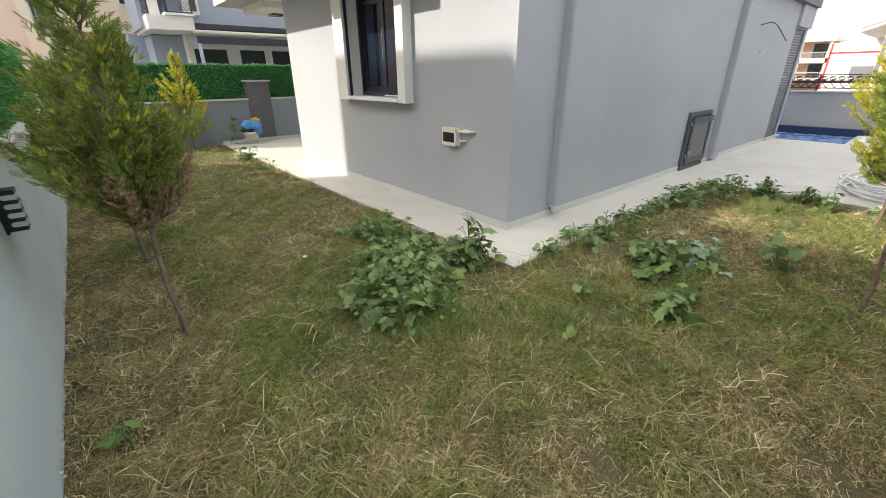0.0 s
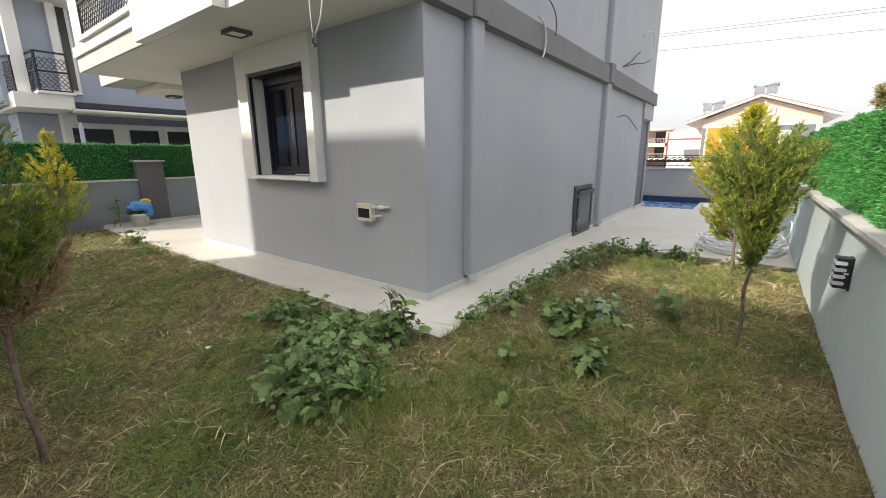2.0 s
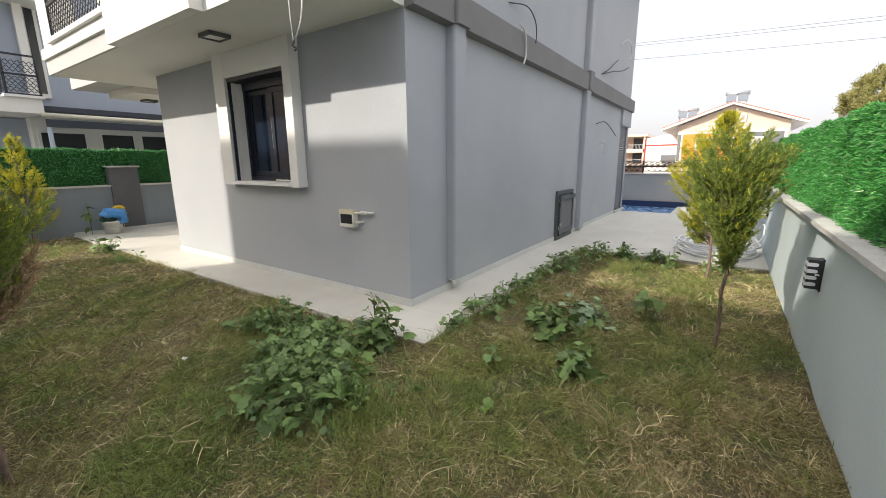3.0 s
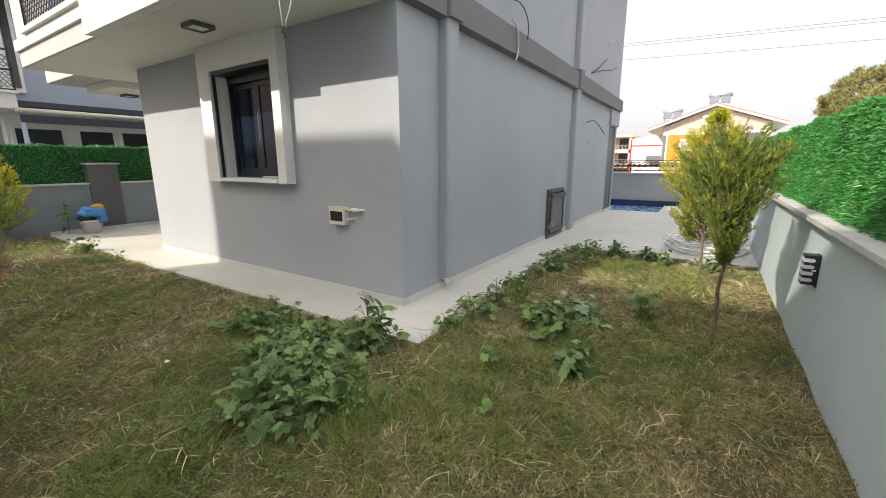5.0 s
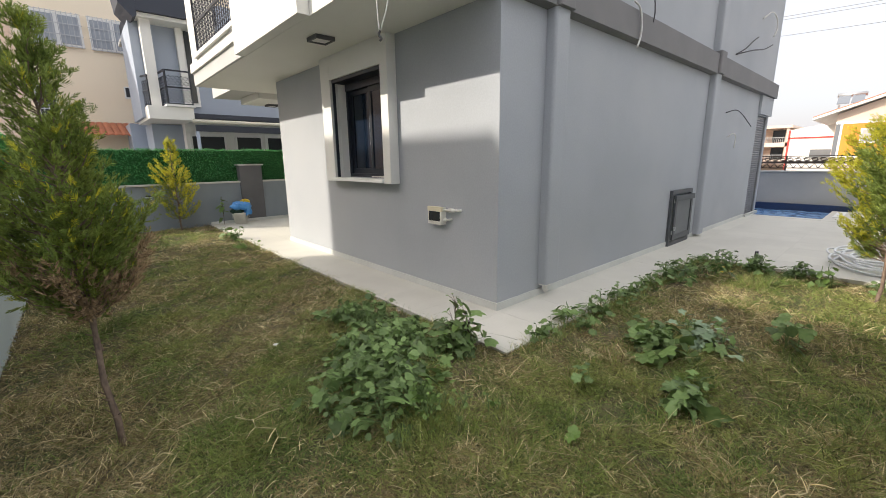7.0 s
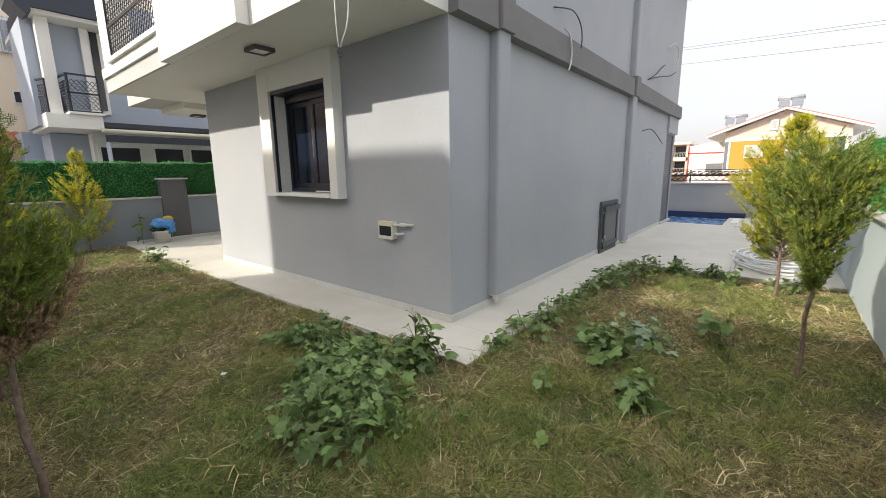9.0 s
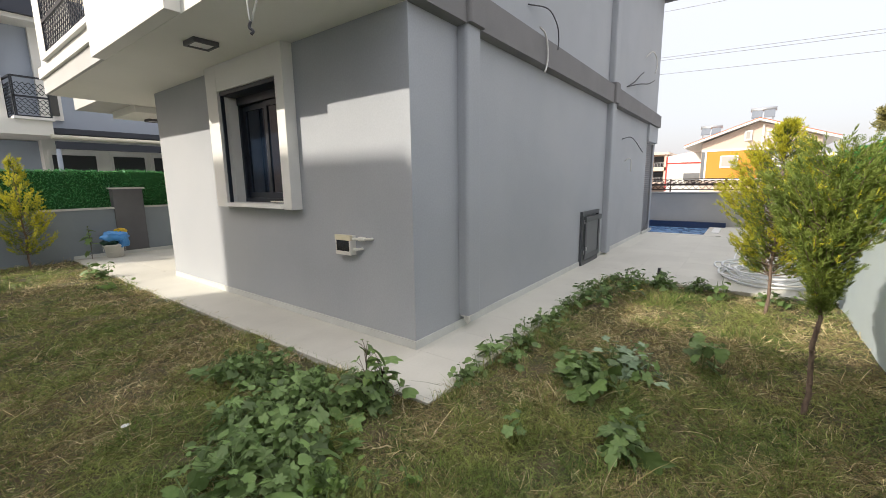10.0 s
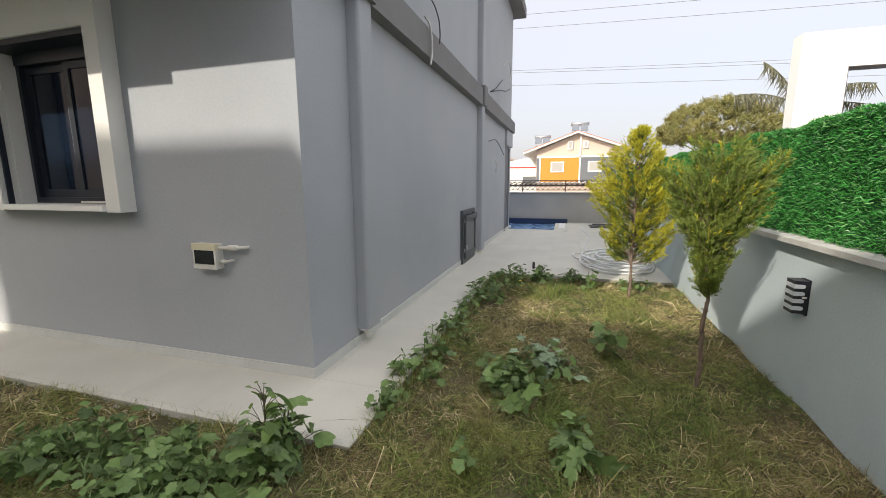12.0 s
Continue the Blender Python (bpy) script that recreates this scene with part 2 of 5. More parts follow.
def block(name, lims, mat, parent=None, label="", round_by=0.0):
    bm = bmesh.new()
    box(bm, *lims)
    if round_by:
        bevel(bm, round_by)
    return part(name, bm, mat, parent, label)


def thing(name, at, label, category, group="", turn=0):
    ob = new(name)
    ob.empty_display_size = 0.1
    ob.matrix_basis = pose(*at, 0, 0, turn)
    return tagged(ob, label, category, group)


def structure(ob, label="", category=""):
    return tagged(ob, label, category, kind="structure")


def holed(name, axis, face, thick, u, v, holes, mat, parent=None, label=""):
    """A wall across the given axis, from face to face + thick, over the spans u and v (z), with holes (u0, u1, v0, v1)."""
    us = sorted({*u, *(h[0] for h in holes), *(h[1] for h in holes)})
    vs = sorted({*v, *(h[2] for h in holes), *(h[3] for h in holes)})
    us, vs = [k for k in us if u[0] <= k <= u[1]], [k for k in vs if v[0] <= k <= v[1]]

    def solid(i, j):
        if not (0 <= i < len(us) - 1 and 0 <= j < len(vs) - 1):
            return False
        cu, cv = (us[i] + us[i + 1]) / 2, (vs[j] + vs[j + 1]) / 2
        return not any(h[0] < cu < h[1] and h[2] < cv < h[3] for h in holes)

    bm = bmesh.new()
    made = {}

    def vert(d, i, j):
        if (d, i, j) not in made:
            w = face + thick * d
            made[d, i, j] = bm.verts.new((w, us[i], vs[j]) if axis == "x" else (us[i], w, vs[j]))
        return made[d, i, j]

    for i in range(len(us) - 1):
        for j in range(len(vs) - 1):
            if not solid(i, j):
                continue
            for d in (0, 1):
                bm.faces.new([vert(d, i, j), vert(d, i + 1, j), vert(d, i + 1, j + 1), vert(d, i, j + 1)])
            for (a, b, da, db) in (((i, j), (i + 1, j), 0, -1), ((i, j + 1), (i + 1, j + 1), 0, 1), ((i, j), (i, j + 1), -1, 0), ((i + 1, j), (i + 1, j + 1), 1, 0)):
                if not solid(i + da, j + db):
                    bm.faces.new([vert(0, *a), vert(0, *b), vert(1, *b), vert(1, *a)])
    return part(name, bm, mat, parent, label)


def quick_mesh(name, verts, loops, starts, mats, index=None, smooth=False):
    me = bpy.data.meshes.new(name)
    me.vertices.add(len(verts))
    me.vertices.foreach_set("co", np.asarray(verts, np.float32).ravel())
    me.loops.add(len(loops))
    me.loops.foreach_set("vertex_index", np.asarray(loops, np.int32))
    me.polygons.add(len(starts))
    me.polygons.foreach_set("loop_start", np.asarray(starts, np.int32))
    if index is not None:
        me.polygons.foreach_set("material_index", np.asarray(index, np.int32))
    me.update(calc_edges=True)
    for m in mats:
        me.materials.append(M[m])
    return me


def ribbons(name, base, way, length, width, bend, mats, index=None, seg=3, belly=0.35, wiggle=0.0):
    """Many thin blades in one mesh: base points, first directions, lengths, widths and the vector by which each tip bends."""
    n = len(base)
    length, width = np.broadcast_to(length, n)[:, None], np.broadcast_to(width, n)[:, None]
    way = way / np.linalg.norm(way, axis=1, keepdims=True)
    side = np.cross(way, np.random.normal(0, 1, (n, 3)))
    side /= np.linalg.norm(side, axis=1, keepdims=True) + 1e-9
    rows = []
    swing = np.cross(way, side)
    phase = np.random.uniform(0, 6.28, (n, 1))
    for k in range(seg):
        t = k / seg
        c = base + way * length * t + bend * length * t * t + swing * length * wiggle * (np.sin(phase + 5.5 * t) - np.sin(phase)) * t
        w = width * 0.5 * (0.55 + 0.45 * math.sin(math.pi * min(1, t / (2 * belly)))) * (1 - 0.45 * t)
        rows += [c - side * w, c + side * w]
    rows.append(base + way * length + bend * length)
    verts = np.stack(rows, 1).reshape(-1, 3)
    m = 2 * seg + 1
    loops, total = [], []
    for k in range(seg - 1):
        loops += [2 * k, 2 * k + 1, 2 * k + 3, 2 * k + 2]
        total.append(4)
    loops += [2 * seg - 2, 2 * seg - 1, 2 * seg]
    total.append(3)
    loops = (np.array(loops)[None, :] + (np.arange(n) * m)[:, None]).ravel()
    total = np.tile(total, n)
    starts = np.concatenate([[0], np.cumsum(total)[:-1]])
    idx = None if index is None else np.repeat(index, seg)
    return quick_mesh(name, verts, loops, starts, mats, idx)


def unit(n):
    v = np.random.normal(0, 1, (n, 3))
    return v / np.linalg.norm(v, axis=1, keepdims=True)

# ---- ground ----
structure(block("ground", (-150, 250, -150, 150, -0.5, -0.12), "ground"), "pale dusty ground of the town", "ground")
bm = bmesh.new()
for x0, x1, y0, y1 in ((LEFT, 2.58, RIGHT, BACK), (2.58, 7.15, RIGHT, 2.05)):
    nx, ny = int((x1 - x0) / 0.12), int((y1 - y0) / 0.12)
    g = [[bm.verts.new((x0 + (x1 - x0) * i / nx, y0 + (y1 - y0) * j / ny, LAWN_Z + 0.035 * noise.noise(Vector((i * 0.12 + x0, j * 0.12 + y0, 0)) * 2.2))) for j in range(ny + 1)] for i in range(nx + 1)]
    for i in range(nx):
        for j in range(ny):
            bm.faces.new((g[i][j], g[i + 1][j], g[i + 1][j + 1], g[i][j + 1])).smooth = True
structure(part("lawn", bm, "soil"), "dry uneven soil and thatch of the garden", "ground")


def lawn_z(x, y):
    return LAWN_Z + 0.035 * noise.noise(Vector((x, y, 0)) * 2.2)


# paved slab: under the tiles
paving = structure(thing("pavement", (0, 0, 0), "pale beige porcelain paving round the house", "pavement"))
PAVED = ((2.58, HX + 0.3, 2.05, BACK), (HX + 0.3, 7.15, 2.05, HY + 0.3), (7.15, 13.1, RIGHT, HY + 0.3), (13.1, FAR, RIGHT, 0.9), (HX + 0.3, 9.0, HY2 - 0.3, BACK))
for lims in PAVED:
    block("bed", (*lims, -0.1, -0.006), "joint", paving, "grey mortar bed")

# ---- garden walls ----
def garden_wall(name, lims, cap, mat, label):
    w = structure(thing(name, (0, 0, 0), label, "wall"))
    block("wall_body", lims, mat, w)
    x0, x1, y0, y1 = cap
    along = x1 - x0 > y1 - y0
    length, step = (x1 - x0 if along else y1 - y0), 1.2
    n = math.ceil(length / step)
    for i in range(n):
        a, b = i * step + 0.002, min(length, (i + 1) * step) - 0.002
        z = lims[5] + 0.003 * random.random()
        q = (x0 + a, x0 + b, y0, y1) if along else (x0, x1, y0 + a, y0 + b)
        block("cap_stone", (*q, z, z + 0.035), "cap", w, "weathered pale stone cap", 0.004)
    return w


garden_wall("wall_south", (LEFT - 0.2, FAR + 0.2, RIGHT - 0.2, RIGHT, -0.2, 1.03), (LEFT - 0.24, FAR, RIGHT - 0.24, RIGHT + 0.07), "wall_grey", "blue-garden wall with a stone cap, its paint darkened for shade")
garden_wall("wall_west", (LEFT - 0.2, LEFT, RIGHT, BACK + 0.2, -0.2, 1.10), (LEFT - 0.24, LEFT + 0.05, RIGHT + 0.08, BACK), "wall_grey", "blue-garden wall with a stone cap, its paint darkened for shade")
garden_wall("wall_north", (LEFT, 14, BACK, BACK + 0.2, -0.2, 1.01), (LEFT + 0.06, 14, BACK - 0.05, BACK + 0.24), "wall_north", "garden wall with a stone cap, its paint darkened for shade")
garden_wall("wall_east", (FAR, FAR + 0.2, RIGHT, 14, -0.3, 1.03), (FAR - 0.05, FAR + 0.24, RIGHT, 14), "wall_far", "patchy grey rendered wall behind the pool")
post = structure(thing("wall_pillar", (0, 0, 0), "dark grey painted wall pillar with a pale cap", "pillar"))
block("pillar_body", (3.40, 3.95, BACK - 0.06, BACK + 0.26, 0, 1.44), "post_grey", post, round_by=0.006)
block("pillar_cap", (3.36, 3.99, BACK - 0.1, BACK + 0.3, 1.44, 1.475), "cap", post)
block("pillar_foot", (2.6, 9, BACK - 0.075, BACK - 0.062, 0, 0.07), "plinth", post, "pale plinth tile")

# ---- artificial hedges ----
def hedge(name, axis, face, u0, u1, z0, z1, side, density, label, size=0.043, leaf="hedge"):
    """A panel of artificial leaves across the axis; side is the way it faces."""
    h = thing(name, (0, 0, 0), label, "artificial hedge")
    t = face - side * 0.05
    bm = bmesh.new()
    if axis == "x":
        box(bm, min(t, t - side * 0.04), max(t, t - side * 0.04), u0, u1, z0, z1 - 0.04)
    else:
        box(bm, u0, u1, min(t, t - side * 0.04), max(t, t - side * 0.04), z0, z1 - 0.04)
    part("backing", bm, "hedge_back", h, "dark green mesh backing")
    n = int((u1 - u0) * (z1 - z0) * density)
    u, z = np.random.uniform(u0, u1, n), np.random.uniform(z0, z1, n)
    top = int((u1 - u0) * density * 0.12)
    z[:top] = z1 - 0.04 + np.random.normal(0, 0.012, top)
    lump = 0.03 * np.sin(u * 5.1 + 2 * np.sin(z * 7)) + 0.02 * np.sin(u * 13 + z * 9)
    z = np.minimum(z, z1 - 0.03 + lump * 0.6)
    w = t + side * (np.random.uniform(0, 0.035, n) + 0.5 * np.maximum(lump, -0.01))
    base = np.stack([w, u, z], 1) if axis == "x" else np.stack([u, w, z], 1)
    out = np.array([side, 0, 0.35]) if axis == "x" else np.array([0, side, 0.35])
    way = unit(n) * 0.85 + out
    way[:top] = unit(top) * 0.7 + np.array([0, 0, 0.8])
    ln = np.random.uniform(0.55, 1.2, n) * size
    bend = unit(n) * 0.35 + np.array([0, 0, -0.15])
    me = ribbons("leaves", base, way, ln, ln * 0.24, bend, (leaf, "hedge_tip"), (np.random.random(n) < 0.12).astype(int), seg=2, belly=0.5)
    ob = new("leaves", me)
    ob.parent = h
    tagged(ob, "small glossy green plastic leaves", kind="stuff")
    return h


hedge("hedge_panel", "y", RIGHT - 0.03, 1.2, 9.0, 1.07, 1.86, 1, 13500, "bright green artificial leaf panel on the south garden wall", 0.030)
hedge("hedge_panel", "y", RIGHT - 0.03, 9.01, 15.8, 1.07, 1.80, 1, 1500, "green artificial leaf panel on the far stretch of garden wall", 0.07)
hedge("hedge_panel", "x", LEFT - 0.03, 2.0, 10.0, 1.13, 1.95, 1, 2600, "green artificial leaf panel on the west garden wall")
hedge("hedge_panel", "y", BACK + 0.14, LEFT, 9.0, 1.04, 1.86, -1, 2600, "green artificial leaf panel behind the north wall", 0.055, "hedge_lighter")

# ---- house ----
house = tagged(thing("house", (0, 0, 0), "two-storey grey rendered villa with white window surrounds and dark floor bands", "house"), kind="structure")
WIN = (4.46, 5.73, 1.28, 2.62)
holed("wall_west_face", "x", HX, 0.25, (HY, HY2), (0, SOFFIT), [WIN], "render_grey", house, "grey rendered wall with a window")
holed("wall_south_face", "y", HY, 0.25, (HX + 0.25, HX2), (0, 3.0), [(12.78, 13.74, 0.03, 2.46)], "render_grey", house, "long grey rendered wall")
block("wall_inner", (HX + 0.25, HX2, HY2 - 0.25, HY2, 0, 3.0), "render_grey", house)
block("wall_east_face", (HX2 - 0.25, HX2, HY + 0.25, HY2 - 0.25, 0, 3.0), "render_grey", house)
block("room_floor", (HX + 0.25, HX2 - 0.25, HY + 0.25, HY2 - 0.25, -0.05, 0.05), "joint", house)
# upper storey
block("upper_wall", (2.23, HX2, HY, HY + 0.25, 3.26, 6.35), "render_grey", house, "grey rendered upper wall")
block("upper_wall", (HX2 - 0.25, HX2, HY + 0.25, 9.4, 3.0, 6.35), "render_grey", house)
block("upper_wall", (3.0, HX2 - 0.25, 9.1, 9.35, SOFFIT + 0.3, 6.35), "white", house)
block("upper_wall", (3.0, 3.25, HY + 0.25, 9.1, SOFFIT + 0.3, 6.35), "white", house, "white upper wall behind the balcony")
block("floor_slab", (2.23, HX2 - 0.25, HY + 0.25, 9.35, SOFFIT, SOFFIT + 0.3), "soffit", house, "cream painted overhanging slab")
block("floor_slab", (2.23, HX2, HY, HY + 0.25, SOFFIT, 3.26), "soffit", house)
block("roof", (1.9, HX2 + 0.35, HY - 0.35, 9.8, 6.35, 6.62), "band_grey", house, "dark grey roof edge")
block("parapet", (2.10, 2.226, 4.35, 6.43, SOFFIT, 4.1), "white", house, "white rendered balcony parapet")
block("parapet", (2.23, 2.38, HY + 0.25, 4.35, SOFFIT + 0.3, 4.1), "white", house)
block("balcony_cap", (2.10, 2.45, 6.44, 8.75, 3.30, 3.36), "trim", house, "white balcony edge stone")
block("balcony_fascia", (2.15, 2.228, 6.435, 9.35, 3.15, 3.299), "white", house)
# lower band is coloured darker in place of the shade on it
block("balcony_fascia", (2.19, 2.228, 6.435, 9.35, 2.932, 3.149), "cream_grey", house, "lower fascia in a grey that stands for its shade")
block("pilaster", (2.2, 2.5, 8.8, 9.35, 3.31, 6.35), "white", house)
block("beam", (3.35, 7.5, 9.37, 10.6, 2.82, 2.949), "soffit", house, "cream porch beam")
# added overhang, sized to keep the sun off the porch beam
block("floor_slab", (2.85, HX2 - 0.25, 9.36, 10.9, 2.95, 3.22), "cream_grey", house)
# dark band
bm = bmesh.new()
prism(bm, ((HY - 0.115, 2.93), (HY - 0.002, 2.92), (HY - 0.002, 3.262), (HY - 0.115, 3.25)), "x", HX - 0.0, HX2 + 0.05)
part("floor_band", bm, "band_grey", house, "dark grey floor band with worn lower edge")
# downpipe casings
def casing(x0, x1, z0, z1, mat, out=0.115):
    bm = bmesh.new()
    r, n = 0.035, 4
    pts = [(x0, HY - 0.002)]
    for cx, a0 in ((x0 + r, math.pi), (x1 - r, 1.5 * math.pi)):
        pts += [(cx + r * math.cos(a0 + k * math.pi / 2 / n), HY - out + r + r * math.sin(a0 + k * math.pi / 2 / n)) for k in range(n + 1)]
    pts.append((x1, HY - 0.002))
    prism(bm, pts, "z", z0, z1)
    return part("downpipe_casing", bm, mat, house, "rendered downpipe casing")


casing(3.92, 4.17, 0.14, 2.93, "render_grey")
casing(3.91, 4.185, 2.935, 3.30, "band_grey", 0.16)
casing(3.92, 4.17, 3.305, 6.34, "render_grey")
casing(8.94, 9.21, 0.05, 2.93, "render_grey")
casing(8.93, 9.22, 2.935, 3.30, "band_grey", 0.16)
casing(8.94, 9.21, 3.305, 6.34, "render_grey")
for x in (3.98, 9.02):
    bm = bmesh.new()
    tube(bm, [(x, HY - 0.06, 0.15), (x, HY - 0.06, 0.075), (x, HY - 0.085, 0.055)], 0.03, 10)
    box(bm, x - 0.06, x + 0.06, HY - 0.105, HY - 0.02, 0.125, 0.139)
    part("downpipe_outlet", bm, "plastic_white", house, "short pale outlet pipe")

# window in the west face
surround = thing("window_surround", (0, 0, 0), "thick white rendered window surround reaching the soffit", "window surround")
SX = HX - 0.13
for y0, y1 in ((4.31, 4.46), (5.73, 6.0)):
    block("jamb", (SX, HX - 0.001, y0, y1, 1.225, SOFFIT - 0.002), "white", surround, round_by=0.004)
block("lintel", (SX + 0.002, HX - 0.001, 4.4605, 5.7295, 2.62, SOFFIT - 0.002), "white", surround)
window = structure(thing("window_1", (0, 0, 0), "anthracite sliding window with dark glass, closed", "window"))
WIN = (4.46, 5.73, 1.28, 2.62)
X0 = HX + 0.11
block("window_sill", (SX - 0.03, X0 - 0.001, WIN[0] + 0.003, WIN[1] - 0.003, 1.235, 1.277), "trim", window, "white stone sill", 0.004)
for lims in ((X0, X0 + 0.08, WIN[0], WIN[0] + 0.05, WIN[2], WIN[3]), (X0, X0 + 0.08, WIN[1] - 0.05, WIN[1], WIN[2], WIN[3]),
             (X0, X0 + 0.08, WIN[0] + 0.05, WIN[1] - 0.05, WIN[2], WIN[2] + 0.05), (X0 - 0.03, X0 + 0.08, WIN[0] + 0.05, WIN[1] - 0.05, WIN[3] - 0.14, WIN[3])):
    block("window_frame", lims, "frame", window, round_by=0.004)
for i, (y0, y1, x) in enumerate(((WIN[0] + 0.052, 5.12, X0 + 0.002), (5.05, WIN[1] - 0.052, X0 + 0.04))):
    sash = thing("sash", (0, 0, 0), "", "")
    sash.parent = window
    z0, z1 = WIN[2] + 0.052, WIN[3] - 0.142
    for lims in ((x, x + 0.035, y0, y0 + 0.06, z0, z1), (x, x + 0.035, y1 - 0.06, y1, z0, z1), (x, x + 0.035, y0 + 0.06, y1 - 0.06, z0, z0 + 0.07), (x, x + 0.035, y0 + 0.06, y1 - 0.06, z1 - 0.06, z1)):
        block("sash_rail", lims, "frame", sash, round_by=0.003)
    block("pane", (x + 0.014, x + 0.02, y0 + 0.06, y1 - 0.06, z0 + 0.07, z1 - 0.06), "glass", sash, "dark reflecting glass")
for y in (4.461, 5.717):
    block("jamb_lining", (HX - 0.002, X0 - 0.001, y, y + 0.012, 1.28, 2.574), "white", window, "white reveal")
block("shutter_box", (SX + 0.025, X0 - 0.031, WIN[0] + 0.0125, WIN[1] - 0.0125, 2.575, 2.618), "frame", window, "dark shutter housing under the lintel", 0.004)
# narrow pale strip next to where the sashes overlap
block("pull_handle", (X0 + 0.026, X0 + 0.0395, 5.123, 5.163, 1.72, 2.12), "shutter", window, "pale grey upright bar beside the sash join", 0.003)
block("track", (X0 - 0.02, X0 - 0.002, 4.52, 5.1, 1.285, 1.30), "plastic_white", window, "pale sill track")
for y in (4.482, 5.708):
    block("shutter_guide", (HX - 0.10, HX - 0.06, y - 0.008, y + 0.008, 1.28, 2.62), "frame", window)

# shutter in the south face
sh = thing("roller_shutter", (0, 0, 0), "closed grey aluminium roller shutter at the end of the villa", "shutter")
slat_z = 0.04
bm = bmesh.new()
prism(bm, ((HY + 0.05, 0.0), (HY + 0.035, 0.022), (HY + 0.04, 0.045), (HY + 0.058, 0.052), (HY + 0.058, 0.0)), "x", 12.82, 13.70)
slat = part("slat", bm, "shutter", sh)
slat.location.z = slat_z
for i in range(1, 44):
    o = slat.copy()
    scene.collection.objects.link(o)
    o.location.z = slat_z + i * 0.055
block("guide_rail", (13.70, 13.74, HY + 0.01, HY + 0.07, 0.03, 2.46), "shutter", sh)
block("guide_rail", (12.78, 12.82, HY + 0.01, HY + 0.07, 0.03, 2.46), "shutter", sh)
block("bottom_sill", (12.66, HX2 + 0.02, HY - 0.06, HY - 0.002, 0.0, 0.06), "plinth", sh, "pale stone threshold")
block("shutter_box", (12.72, HX2 + 0.012, HY - 0.06, HY - 0.002, 2.49, 2.918), "render_grey", sh, "grey rendered shutter box")
block("curtain_back", (12.8, 13.72, HY + 0.06, HY + 0.09, 0.03, 2.46), "frame", sh)

# steel hatch
hatch = thing("meter_hatch", (0, 0, 0), "anthracite steel hatch standing on the paving against the rendered wall", "hatch")
hx0, hx1, hz0, hz1, hy = 7.62, 8.58, 0.0, 0.95, HY - 0.002
for lims in ((hx0, hx0 + 0.07, hy - 0.045, hy, hz0, hz1), (hx1 - 0.07, hx1, hy - 0.045, hy, hz0, hz1), (hx0 + 0.07, hx1 - 0.07, hy - 0.045, hy, hz1 - 0.07, hz1), (hx0 + 0.07, hx1 - 0.07, hy - 0.045, hy, hz0, hz0 + 0.07)):
    block("outer_frame", lims, "hatch", hatch, round_by=0.004)
hdoor = thing("hatch_door", (0, 0, 0), "", "")
hdoor.parent = hatch
a0, a1, c0, c1 = hx0 + 0.09, hx1 - 0.03, 0.10, 0.86
for lims in ((a0, a0 + 0.08, hy - 0.075, hy - 0.046, c0, c1), (a1 - 0.08, a1, hy - 0.075, hy - 0.046, c0, c1), (a0 + 0.08, a1 - 0.08, hy - 0.075, hy - 0.046, c0, c0 + 0.09), (a0 - 0.03, a1 + 0.02, hy - 0.095, hy - 0.046, c1 - 0.09, c1)):
    block("door_bar", lims, "hatch", hdoor, round_by=0.004)
block("door_panel", (a0 + 0.08, a1 - 0.08, hy - 0.058, hy - 0.047, c0 + 0.09, c1 - 0.09), "hatch_panel", hdoor, "lighter grey sheet steel panel")
for z in (0.2, 0.74):
    bm = bmesh.new()
    tube(bm, [(a0 - 0.02, hy - 0.06, z), (a0 - 0.02, hy - 0.06, z + 0.07)], 0.012, 8)
    part("hinge", bm, "steel", hatch)
bm = bmesh.new()
box(bm, a0 - 0.01, a0 + 0.03, hy - 0.1, hy - 0.076, 0.27, 0.33)
bevel(bm, 0.006)
part("latch", bm, "steel", hatch, "worn steel latch")

# water connection box
meter = thing("meter_box", (0, 0, 0), "small white plastic meter box with smoked window and pipe stubs", "meter box")
by0, by1, bz0, bz1, bx = 3.465, 3.685, 0.805, 0.995, HX - 0.075
block("box_body", (bx + 0.012, HX - 0.001, by0, by1, bz0, bz1), "plastic_white", meter, "", 0.006)
block("top_cover", (bx - 0.004, bx + 0.03, by0 - 0.003, by1 + 0.003, bz1 - 0.045, bz1 + 0.004), "plastic_cream", meter, "yellowed cream cover strip", 0.005)
block("lower_rim", (bx - 0.002, bx + 0.011, by0, by1, bz0, bz0 + 0.035), "plastic_white", meter, "", 0.003)
block("box_window", (bx + 0.002, bx + 0.011, by0 + 0.018, by1 - 0.012, bz0 + 0.036, bz1 - 0.047), "smoked", meter, "smoked dark plastic window")
for y in (by0 + 0.001, by1 - 0.011):
    block("side_rim", (bx, bx + 0.011, y, y + (0.016 if y < 3.6 else 0.01), bz0 + 0.036, bz1 - 0.047), "plastic_white", meter)
bm = bmesh.new()
zz = bz1 - 0.03
tube(bm, [(HX - 0.04, by0, zz), (HX - 0.045, by0 - 0.06, zz + 0.004), (HX - 0.045, by0 - 0.19, zz + 0.012), (HX - 0.03, by0 - 0.235, zz + 0.012), (HX + 0.01, by0 - 0.245, zz + 0.012)], 0.013, 10)
tube(bm, [(HX - 0.045, by0 - 0.095, zz + 0.006), (HX - 0.045, by0 - 0.115, zz + 0.007)], 0.02, 12)
